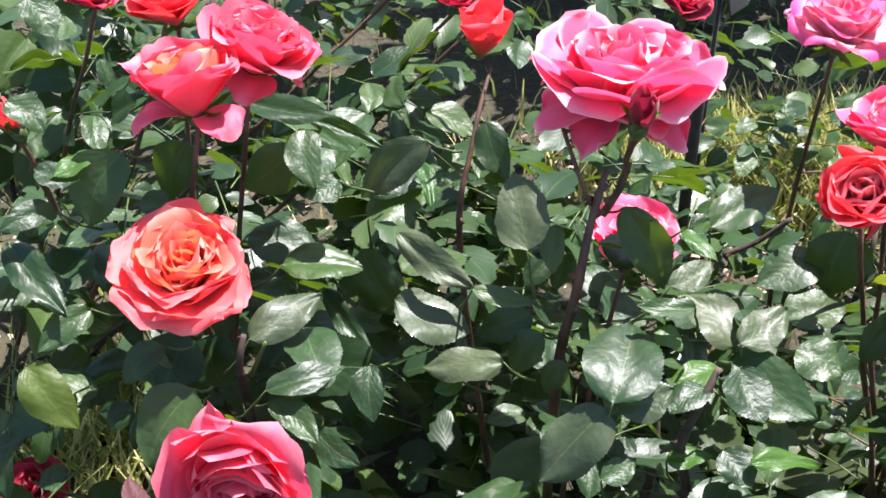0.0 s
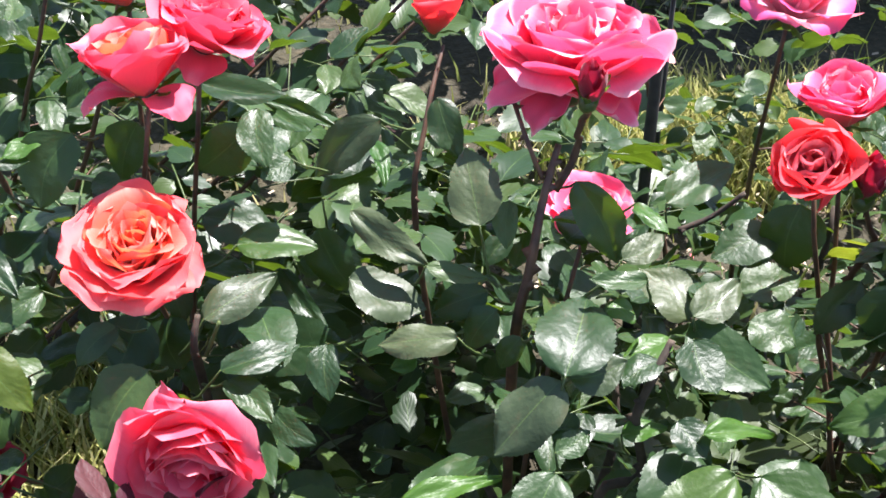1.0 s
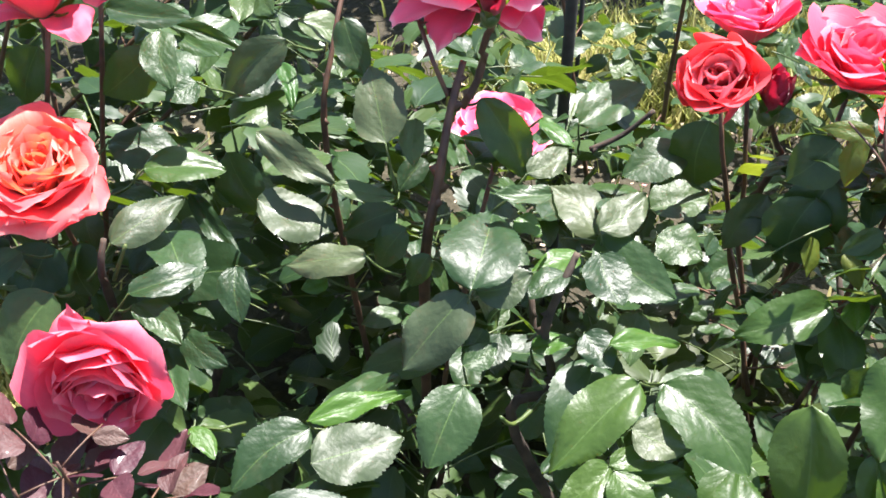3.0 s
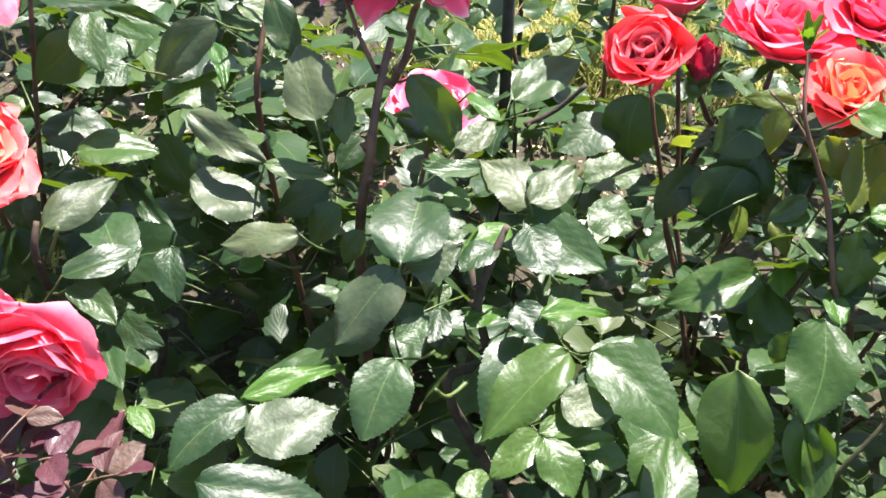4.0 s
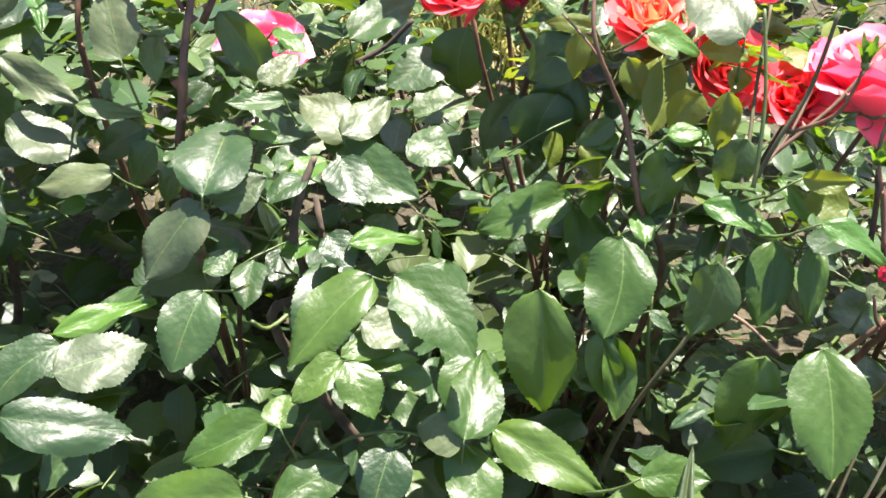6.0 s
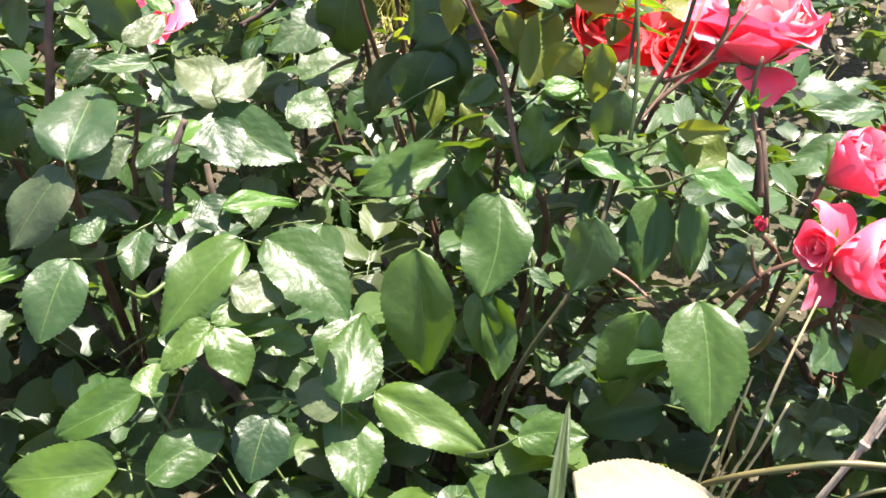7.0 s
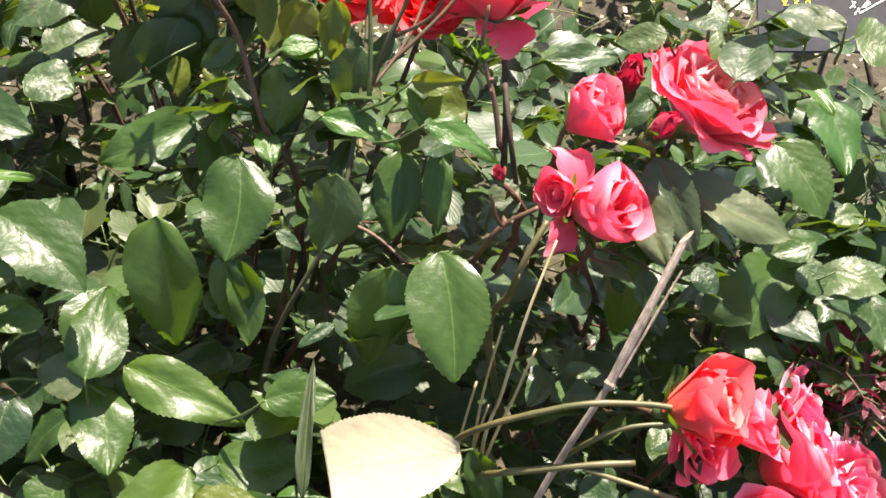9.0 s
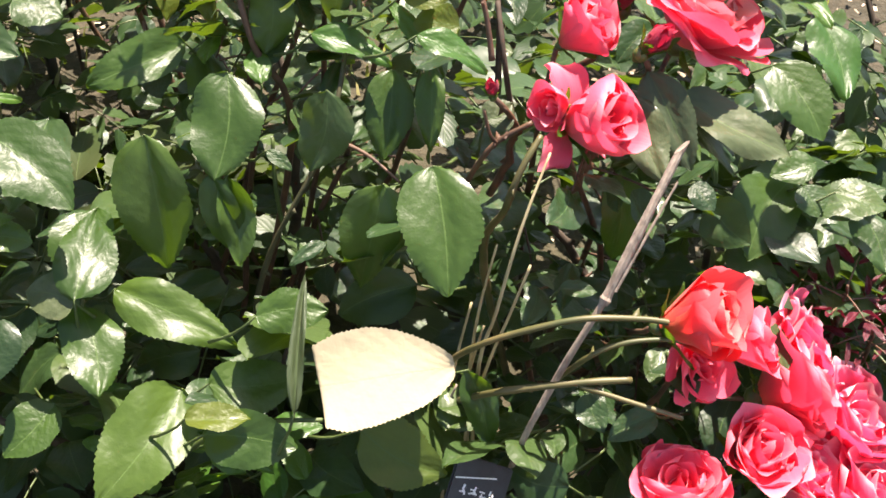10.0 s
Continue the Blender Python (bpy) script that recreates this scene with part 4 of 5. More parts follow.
crown(low_bush, "rich", (
    (0.287, 0.498, 0.426, 0.314, 0.566, 0.45, 0.09, -0.36, 0.93, 0.91),
    (0.314, 0.528, 0.399, 0.388, 0.47, 0.385, -0.1, -0.36, 0.93, 0.71),
    (0.288, 0.515, 0.403, 0.29, 0.448, 0.382, 0.13, -0.29, 0.95, 1.04),
    (0.125, 0.495, 0.396, 0.039, 0.509, 0.391, -0.11, -0.36, 0.93, 0.86),
    (0.147, 0.541, 0.423, 0.08, 0.526, 0.41, -0.1, -0.33, 0.94, 0.86),
    (0.146, 0.474, 0.406, 0.203, 0.495, 0.417, -0.04, -0.41, 0.91, 1.01),
    (0.4, 0.435, 0.44, 0.447, 0.424, 0.443, -0.18, -0.55, 0.82, 1.06),
    (0.345, 0.449, 0.368, 0.277, 0.385, 0.354, 0.13, -0.34, 0.93, 1.01),
    (0.363, 0.439, 0.379, 0.426, 0.43, 0.38, -0.06, -0.4, 0.92, 0.99),
), 25)
crown(low_bush, "rich", (
    (0.257, 0.481, 0.345, 0.217, 0.454, 0.337, 0.04, -0.35, 0.94, 1.13),
    (0.352, 0.396, 0.38, 0.408, 0.369, 0.377, -0.25, -0.59, 0.76, 1.06),
    (0.545, 0.417, 0.357, 0.554, 0.388, 0.299, -0.29, -0.87, 0.4, 0.64),
), 26)
crown(low_bush, "olive", (
    (0.342, 0.399, 0.397, 0.383, 0.388, 0.399, -0.07, -0.1, 0.99, 0.81),
    (0.463, 0.413, 0.323, 0.517, 0.374, 0.297, -0.11, -0.66, 0.74, 1.03),
), 27)
crown(end_bush, "green", (
    (0.774, 0.534, 0.561, 0.82, 0.574, 0.573, -0.16, -0.11, 0.98, 0.99),
    (0.848, 0.492, 0.394, 0.852, 0.467, 0.383, 0.06, -0.39, 0.92, 1.72),
    (0.772, 0.5, 0.389, 0.791, 0.462, 0.373, -0.65, -0.55, 0.52, 1.38),
    (0.73, 0.463, 0.452, 0.738, 0.441, 0.444, 0.02, -0.35, 0.94, 1.5),
    (0.864, 0.472, 0.401, 0.898, 0.448, 0.403, -0.18, -0.15, 0.97, 1.12),
    (0.607, 0.448, 0.394, 0.585, 0.417, 0.392, 0.1, -0.13, 0.99, 0.86),
    (0.637, 0.456, 0.401, 0.614, 0.419, 0.398, -0.06, -0.02, 1, 0.67),
    (0.616, 0.429, 0.409, 0.642, 0.421, 0.406, 0.04, -0.31, 0.95, 0.79),
    (0.532, 0.501, 0.366, 0.469, 0.516, 0.335, -0.46, -0.59, 0.66, 0.88),
), 28)
crown(end_bush, "green", (
    (0.607, 0.357, 0.27, 0.569, 0.39, 0.262, -0.62, -0.56, 0.55, 1.44),
    (0.62, 0.375, 0.354, 0.623, 0.347, 0.342, -0.14, -0.41, 0.9, 1.31),
    (0.664, 0.35, 0.343, 0.626, 0.343, 0.339, -0.01, -0.45, 0.89, 0.83),
    (0.695, 0.379, 0.362, 0.69, 0.345, 0.359, -0.07, -0.05, 1, 0.99),
    (0.87, 0.538, 0.579, 0.902, 0.528, 0.573, 0.02, -0.45, 0.89, 1.9),
    (0.786, 0.575, 0.582, 0.759, 0.59, 0.587, 0.04, -0.27, 0.96, 1.56),
    (0.743, 0.587, 0.572, 0.707, 0.598, 0.566, -0.3, -0.46, 0.84, 0.97),
    (0.803, 0.581, 0.603, 0.844, 0.585, 0.608, -0.09, -0.37, 0.92, 0.65),
    (0.776, 0.59, 0.6, 0.769, 0.608, 0.607, 0.12, -0.32, 0.94, 1.79),
), 29)
crown(end_bush, "green", (
    (0.707, 0.59, 0.556, 0.649, 0.597, 0.564, 0.09, -0.33, 0.94, 0.68),
), 30)
crown(end_bush, "dull", (
    (0.709, 0.518, 0.516, 0.724, 0.458, 0.47, -0.27, -0.63, 0.73, 0.78),
    (0.695, 0.509, 0.504, 0.698, 0.454, 0.469, -0.24, -0.53, 0.82, 0.81),
    (0.589, 0.526, 0.493, 0.612, 0.531, 0.5, -0.14, -0.58, 0.8, 1.64),
    (0.824, 0.57, 0.588, 0.864, 0.539, 0.584, 0.01, -0.1, 0.99, 1.01),
    (0.862, 0.54, 0.588, 0.831, 0.573, 0.584, -0.34, -0.19, 0.92, 0.78),
    (0.735, 0.51, 0.495, 0.808, 0.459, 0.467, 0.08, -0.39, 0.92, 0.74),
), 31)
crown(end_bush, "lime", (
    (0.83, 0.551, 0.545, 0.845, 0.504, 0.544, 0.01, -0.01, 1, 0.83),
    (0.836, 0.547, 0.573, 0.825, 0.577, 0.57, -0.09, 0.06, 0.99, 1.61),
    (0.946, 0.655, 0.429, 0.94, 0.58, 0.397, 0.12, -0.4, 0.91, 0.98),
), 32)
crown(end_bush, "rich", (
    (0.535, 0.477, 0.503, 0.522, 0.4, 0.462, -0.17, -0.45, 0.88, 0.97),
    (0.864, 0.59, 0.44, 0.883, 0.523, 0.416, -0.07, -0.36, 0.93, 1.05),
    (0.85, 0.511, 0.384, 0.794, 0.457, 0.368, 0.12, -0.4, 0.91, 1.14),
    (0.893, 0.475, 0.374, 0.895, 0.421, 0.352, 0.08, -0.38, 0.92, 1.11),
    (0.867, 0.509, 0.4, 0.827, 0.505, 0.402, 0.06, -0.36, 0.93, 1.1),
    (0.7, 0.52, 0.425, 0.692, 0.49, 0.35, -0.19, -0.91, 0.38, 0.74),
), 33)

# ---------------------------------------------------------------- foliage
HOLLOWS = ((-0.245, 0.72, 0.42, 0.028), (-0.262, 0.77, 0.42, 0.026), (-0.225, 0.69, 0.42, 0.022), (0.309, 0.714, 0.42, 0.026), (0.293, 0.759, 0.42, 0.023), (-0.032, 0.743, 0.42, 0.027), (-0.062, 0.693, 0.42, 0.023), (0.345, 0.682, 0.42, 0.022), (0.129, 0.627, 0.42, 0.015), (0.006, 0.711, 0.42, 0.023), (0.359, 0.88, 0.42, 0.017), (-0.013, 0.761, 0.42, 0.029), (0.04, 0.794, 0.42, 0.023), (-0.04, 0.717, 0.42, 0.021), (-0.076, 0.9, 0.42, 0.013), (0.356, 0.819, 0.38, 0.021), (0.37, 0.715, 0.38, 0.018), (0.049, 0.629, 0.38, 0.021), (0.272, 0.789, 0.38, 0.017), (0.502, 0.568, 0.38, 0.025), (0.434, 0.592, 0.38, 0.02), (0.514, 0.448, 0.38, 0.028), (0.477, 0.597, 0.38, 0.026), (0.52, 0.656, 0.38, 0.022), (0.375, 0.36, 0.38, 0.025), (0.418, 0.352, 0.38, 0.017), (0.467, 0.719, 0.38, 0.017))
foliage(coral_bush, 1, (-0.28, 1.0), (0.36, 0.42), 0.54, 170, 0.056, 0.26, singles=170, keep_out=HOLLOWS)
foliage(pink_bush, 2, (0.08, 0.88), (0.3, 0.36), 0.41, 78, 0.056, 0.3, singles=150, keep_out=HOLLOWS)
foliage(mixed_bush, 3, (0.44, 0.85), (0.24, 0.27), 0.36, 42, 0.054, 0.3, singles=120, keep_out=HOLLOWS)
foliage(end_bush, 4, (0.78, 0.62), (0.24, 0.34), 0.37, 84, 0.052, 0.24, singles=150, keep_out=HOLLOWS)
foliage(low_bush, 5, (0.26, 0.54), (0.34, 0.2), 0.28, 44, 0.058, 0.2, singles=120, keep_out=HOLLOWS)
foliage(low_bush, 21, (0.22, 0.74), (0.44, 0.44), 0.16, 120, 0.064, 0.1, singles=0)
foliage(pink_bush, 31, (0.1, 1.1), (0.22, 0.14), 0.46, 45, 0.046, 0.1, singles=70, keep_out=HOLLOWS)
foliage(low_bush, 32, (0.3, 0.42), (0.09, 0.06), 0.37, 14, 0.04, 0.06, kinds=("lime", "lime", "green"), singles=60)
foliage(back_bush, 6, (0.42, 1.3), (0.2, 0.14), 0.42, 36, 0.042, 0.22, singles=120)
foliage(left_bush, 7, (-0.4, 1.65), (0.75, 0.5), 0.58, 320, 0.056, 0.3, singles=150)
foliage(back_bush, 61, (0.18, 1.22), (0.24, 0.16), 0.2, 46, 0.05, 0.14, singles=0)
foliage(far_bush, 9, (0.85, 1.5), (0.4, 0.3), 0.40, 85, 0.045, 0.3, singles=80)
foliage(far_left, 10, (-0.3, 2.3), (0.9, 0.35), 0.55, 240, 0.05, 0.4, singles=60)
foliage(mixed_bush, 12, (0.53, 0.76), (0.13, 0.1), 0.60, 46, 0.036, 0.12, kinds=("lime", "olive", "green", "green"), singles=110, under=False, keep_out=HOLLOWS)
# high dense crown, mostly unseen, that keeps the sun off the soil
foliage(far_shade_bush, 11, (0.92, 2.55), (0.8, 0.42), 1.1, 1100, 0.058, 1.1, singles=60)
foliage(right_bush, 41, (1.0, 0.7), (0.17, 0.2), 0.4, 80, 0.05, 0.2, singles=150, under=False)
foliage(right_bush, 8, (1.1, 0.9), (0.35, 0.45), 0.38, 120, 0.052, 0.24, singles=180)
for bush, pts in ((coral_bush, ((-0.3, 0.9, 0.5), (-0.1, 0.85, 0.45))), (pink_bush, ((0.05, 0.75, 0.45), (0.2, 0.85, 0.45))), (mixed_bush, ((0.35, 0.72, 0.42), (0.5, 0.85, 0.45))), (end_bush, ((0.8, 0.5, 0.4), (0.66, 0.6, 0.42))), (low_bush, ((0.2, 0.5, 0.4), (0.45, 0.55, 0.4))), (back_bush, ((0.5, 1.15, 0.4),)), (left_bush, ((-0.5, 1.2, 0.45), (-0.2, 1.3, 0.45))), (right_bush, ((1.0, 0.7, 0.36), (1.2, 0.9, 0.36)))):
    for i, p in enumerate(pts):
        cane(bush, (0.04 * i, 0.02, 0), rel(bush, p) - Vector((0, -0.03, 0.1)), 0.007, 0.003, BARK, (0.02, -0.03, 0.02), 60 + i, 6, "old_cane")


# ---------------------------------------------------------------- canes and shoots
def smooth_line(points, n=5):
    """Points on a smooth curve through the given ones."""
    pts = [Vector(p) for p in points]
    out = []
    for k in range(len(pts) - 1):
        p0, p1, p2, p3 = pts[max(k - 1, 0)], pts[k], pts[k + 1], pts[min(k + 2, len(pts) - 1)]
        for i in range(n):
            t = i / n
            out.append(0.5 * (2 * p1 + (p2 - p0) * t + (2 * p0 - 5 * p1 + 4 * p2 - p3) * t * t + (3 * p1 - p0 - 3 * p2 + p3) * t ** 3))
    return out + [pts[-1]]


def thorn_faces(v, f, line, rad, count, rng):
    for _ in range(count):
        k = rng.randint(1, len(line) - 2)
        p, d, w = line[k], (line[k + 1] - line[k]).normalized(), rad[k]
        o = d.cross(Vector((rng.uniform(-1, 1), rng.uniform(-1, 1), rng.uniform(-1, 1)))).normalized()
        s, b = d.cross(o), len(v)
        v += [p + o * w * 0.8 + d * w * 1.5, p + o * w * 0.8 - d * w * 1.5, p + o * w * 0.8 + s * w * 0.5, p + o * w * 0.8 - s * w * 0.5, p + o * (w + 0.0055) - d * 0.002]
        f += [(b, b + 2, b + 4), (b + 2, b + 1, b + 4), (b + 1, b + 3, b + 4), (b + 3, b, b + 4)]


def vine(bush, points, r0, r1, mat, thorns=0, name="cane", label=""):
    """A cane that bends through the points, with thorns."""
    rng = random.Random(int(abs(points[0][0]) * 9000) + 7)
    line = [rel(bush, p) for p in smooth_line(points)]
    n = len(line)
    rad = [(r0 + (r1 - r0) * k / (n - 1)) * (1.12 if k % 6 == 3 else 1.0) for k in range(n)]
    v, f = tube(line, rad, 8)
    thorn_faces(v, f, line, rad, thorns, rng)
    return part(name, mesh_of(name, v, f, mat), bush, label)


def dead_cane(upper, lower, splinter):
    """A grey cut cane with a split, leaning through the bush down to the soil."""
    ob = tagged(new("dead_cane"), "grey-brown dead cane, cut and split, leaning in the bush", "dead cane")
    foot = Vector(lower[-1])
    ob.matrix_basis = Matrix.Translation((foot.x, foot.y, 0))
    rng = random.Random(4)
    for name, pts, r0, r1 in (("upper_length", upper, 0.003, 0.0035), ("lower_length", lower, 0.0026, 0.0024), ("splinter", splinter, 0.0008, 0.0012)):
        line = [p - Vector((foot.x, foot.y, 0)) for p in smooth_line(pts)]
        if name == "lower_length":
            line.append(Vector((0.01, 0.01, -0.01)))
        n = len(line)
        rad = [(r0 + (r1 - r0) * k / (n - 1)) * rng.uniform(0.93, 1.07) for k in range(n)]
        v, f = tube(line, rad, 9)
        if name == "upper_length":
            # slanting cut at the top
            d = (line[0] - line[1]).normalized()
            for s in range(9):
                v[s] = v[s] + d * (0.006 * math.cos(2 * math.pi * s / 9))
            v2, f2 = tube([line[-1] + d * 0.003, line[-1], line[-1] - d * 0.004], [0.0035, 0.0044, 0.003], 9)
            f += [tuple(i + len(v) for i in q) for q in f2]
            v += v2
        part(name, mesh_of(name, v, f, DEAD, None, False), ob)


def straw(rows):
    """Dry stalks standing in the bush."""
    ob = tagged(new("dry_stalks"), "bundle of thin dry straw-coloured stalks among the leaves", "dry stalks")
    ob.matrix_basis = Matrix.Translation((0.55, 0.45, 0))
    rng = random.Random(8)
    for pts in rows:
        pts = list(pts) + [(pts[-1][0] + 0.01, pts[-1][1] + 0.02, -0.005)]
        for k in range(rng.choice((1, 1, 2))):
            off = Vector((rng.uniform(-0.02, 0.02), rng.uniform(-0.015, 0.015), rng.uniform(-0.03, 0))) * k
            line = [p + off - Vector((0.55, 0.45, 0)) for p in smooth_line(pts)]
            n = len(line)
            v, f = tube(line, [0.0009 + 0.0009 * i / n for i in range(n)], 6)
            part("stalk", mesh_of("stalk", v, f, STRAW if k == 0 else DEAD), ob)


vine(pink_bush, ((0.126, 0.813, 0.641), (0.113, 0.787, 0.607), (0.103, 0.766, 0.557), (0.092, 0.767, 0.459), (0.1, 0.85, 0.1)), 0.0026, 0.0052, RED_CANE, 7, "cane")
vine(pink_bush, ((0.113, 0.797, 0.62), (0.102, 0.805, 0.647), (0.093, 0.838, 0.664)), 0.002, 0.0016, RED_CANE, 3, "cane")
vine(pink_bush, ((0.042, 0.954, 0.65), (0.025, 0.904, 0.603), (0.015, 0.88, 0.507), (0.05, 0.92, 0.15)), 0.0016, 0.0035, RED_CANE, 6, "cane")
vine(coral_bush, ((-0.154, 0.741, 0.54), (-0.159, 0.733, 0.514), (-0.16, 0.75, 0.454), (-0.15, 0.8, 0.1)), 0.0024, 0.0045, BARK, 3, "old_cane")
vine(coral_bush, ((-0.136, 0.73, 0.542), (-0.15, 0.729, 0.508)), 0.0014, 0.0018, CANE, 0, "cane")
vine(low_bush, ((0.202, 0.691, 0.547), (0.189, 0.675, 0.527), (0.179, 0.676, 0.481), (0.186, 0.667, 0.426), (0.158, 0.66, 0.384), (0.3, 0.66, 0.05)), 0.0026, 0.005, BARK, 8, "old_cane")
vine(low_bush, ((0.186, 0.667, 0.426), (0.154, 0.632, 0.428), (0.14, 0.623, 0.446)), 0.002, 0.0016, CANE, 3, "cane")
vine(pink_bush, ((0.25, 0.902, 0.486), (0.278, 0.901, 0.501), (0.303, 0.897, 0.529)), 0.0026, 0.0022, BARK, 3, "old_cane")
vine(mixed_bush, ((0.417, 0.708, 0.675), (0.411, 0.68, 0.642), (0.425, 0.671, 0.602), (0.438, 0.666, 0.568), (0.446, 0.64, 0.509), (0.469, 0.637, 0.417), (0.42, 0.7, 0.1)), 0.0013, 0.0032, RED_CANE, 5, "cane")
vine(mixed_bush, ((0.424, 0.674, 0.606), (0.41, 0.684, 0.63), (0.394, 0.71, 0.643)), 0.0012, 0.0008, RED_CANE, 1, "cane")
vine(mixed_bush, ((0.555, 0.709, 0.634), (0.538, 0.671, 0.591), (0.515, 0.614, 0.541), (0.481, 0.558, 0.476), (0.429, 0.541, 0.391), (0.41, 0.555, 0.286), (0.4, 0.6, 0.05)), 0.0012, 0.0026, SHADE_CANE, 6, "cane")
vine(mixed_bush, ((0.597, 0.688, 0.603), (0.561, 0.644, 0.565), (0.514, 0.611, 0.538)), 0.0011, 0.0015, RED_CANE, 4, "cane")
vine(mixed_bush, ((0.483, 0.557, 0.476), (0.504, 0.538, 0.472), (0.522, 0.512, 0.462)), 0.0018, 0.001, RED_CANE, 2, "cane")
vine(mixed_bush, ((0.617, 0.653, 0.613), (0.588, 0.643, 0.583), (0.541, 0.632, 0.55)), 0.0013, 0.0018, RED_CANE, 2, "cane")
vine(mixed_bush, ((0.445, 0.582, 0.466), (0.442, 0.566, 0.42), (0.449, 0.562, 0.343)), 0.0014, 0.002, CANE, 0, "cane")
vine(mixed_bush, ((0.628, 0.615, 0.529), (0.624, 0.583, 0.495), (0.636, 0.581, 0.421)), 0.002, 0.0024, BARK, 2, "cane")
vine(low_bush, ((0.28, 0.509, 0.408), (0.243, 0.528, 0.408), (0.209, 0.543, 0.39), (0.19, 0.552, 0.367)), 0.001, 0.0014, CANE, 0, "cane")
vine(low_bush, ((0.176, 0.546, 0.417), (0.158, 0.541, 0.38), (0.138, 0.545, 0.322)), 0.001, 0.0014, RED_CANE, 0, "cane")
vine(low_bush, ((0.433, 0.4, 0.361), (0.389, 0.426, 0.343), (0.358, 0.448, 0.312), (0.307, 0.469, 0.244)), 0.0016, 0.002, CANE, 3, "cane")
vine(end_bush, ((0.676, 0.362, 0.422), (0.654, 0.37, 0.426), (0.613, 0.38, 0.429), (0.578, 0.392, 0.416), (0.547, 0.408, 0.392), (0.532, 0.429, 0.35), (0.525, 0.448, 0.267)), 0.0021, 0.0024, STALK, 2, "flower_cane")
vine(end_bush, ((0.69, 0.352, 0.408), (0.664, 0.36, 0.413), (0.635, 0.367, 0.41), (0.614, 0.373, 0.395), (0.604, 0.398, 0.344)), 0.0017, 0.0019, STALK, 1, "flower_cane")
vine(end_bush, ((0.642, 0.354, 0.385), (0.604, 0.364, 0.383), (0.555, 0.388, 0.362), (0.54, 0.441, 0.293)), 0.0024, 0.0027, STALK, 2, "flower_cane")
vine(end_bush, ((0.67, 0.325, 0.367), (0.639, 0.343, 0.374), (0.607, 0.362, 0.381)), 0.0016, 0.002, STALK, 1, "flower_cane")
vine(end_bush, ((0.616, 0.486, 0.504), (0.598, 0.474, 0.487), (0.588, 0.473, 0.454), (0.585, 0.501, 0.366), (0.64, 0.5, 0.1)), 0.0021, 0.0035, STALK, 5, "flower_cane")
vine(end_bush, ((0.615, 0.501, 0.504), (0.593, 0.507, 0.488), (0.582, 0.509, 0.473), (0.575, 0.522, 0.44)), 0.0018, 0.0022, RED_CANE, 3, "cane")
vine(end_bush, ((0.582, 0.51, 0.516), (0.585, 0.505, 0.498), (0.591, 0.506, 0.487)), 0.0011, 0.0016, RED_CANE, 1, "cane")
vine(end_bush, ((0.641, 0.655, 0.532), (0.634, 0.625, 0.501), (0.628, 0.604, 0.45)), 0.002, 0.0026, BARK, 4, "cane")
vine(mixed_bush, ((0.525, 0.652, 0.669), (0.526, 0.627, 0.615), (0.521, 0.607, 0.57), (0.518, 0.6, 0.55)), 0.0012, 0.0019, CANE, 3, "young_shoot")
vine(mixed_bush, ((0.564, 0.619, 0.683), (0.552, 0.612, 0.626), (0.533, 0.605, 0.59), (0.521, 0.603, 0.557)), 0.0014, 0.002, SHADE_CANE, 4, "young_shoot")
vine(mixed_bush, ((0.572, 0.585, 0.657), (0.57, 0.584, 0.645), (0.561, 0.588, 0.618), (0.539, 0.605, 0.594)), 0.0011, 0.0016, RED_CANE, 2, "cane")
vine(mixed_bush, ((0.597, 0.577, 0.627), (0.591, 0.569, 0.596), (0.596, 0.553, 0.564), (0.597, 0.539, 0.534)), 0.0012, 0.0022, RED_CANE, 3, "cane")
bloom(mixed_bush, rel(mixed_bush, (0.576, 0.59, 0.667)), (0.1, 0.2, 1), 0.013, 0.03, LIME, 83, 6, "green rosebud", name="rosebud")
bloom(mixed_bush, rel(mixed_bush, (0.591, 0.567, 0.594)), (0.1, 0, 1), 0.011, 0.03, LIME, 84, 6, "small green rosebud", name="rosebud")
dead_cane(((0.69, 0.424, 0.526), (0.663, 0.407, 0.486), (0.632, 0.39, 0.432)), ((0.632, 0.39, 0.432), (0.6, 0.383, 0.371), (0.575, 0.387, 0.281), (0.592, 0.47, 0.053)), ((0.685, 0.413, 0.506), (0.66, 0.4, 0.472), (0.638, 0.389, 0.439)))
straw((((0.61, 0.455, 0.515), (0.584, 0.433, 0.472), (0.565, 0.42, 0.41), (0.556, 0.429, 0.316)), ((0.591, 0.428, 0.44), (0.577, 0.423, 0.402), (0.563, 0.43, 0.333), (0.553, 0.441, 0.227)), ((0.559, 0.455, 0.385), (0.546, 0.448, 0.331), (0.537, 0.453, 0.233), (0.529, 0.451, 0.157)), ((0.58, 0.465, 0.429), (0.562, 0.448, 0.379), (0.556, 0.446, 0.303), (0.561, 0.454, 0.198)), ((0.564, 0.441, 0.373), (0.554, 0.446, 0.303), (0.544, 0.45, 0.218), (0.537, 0.445, 0.153)), ((0.557, 0.439, 0.325), (0.546, 0.436, 0.29), (0.545, 0.446, 0.215), (0.541, 0.443, 0.154))))


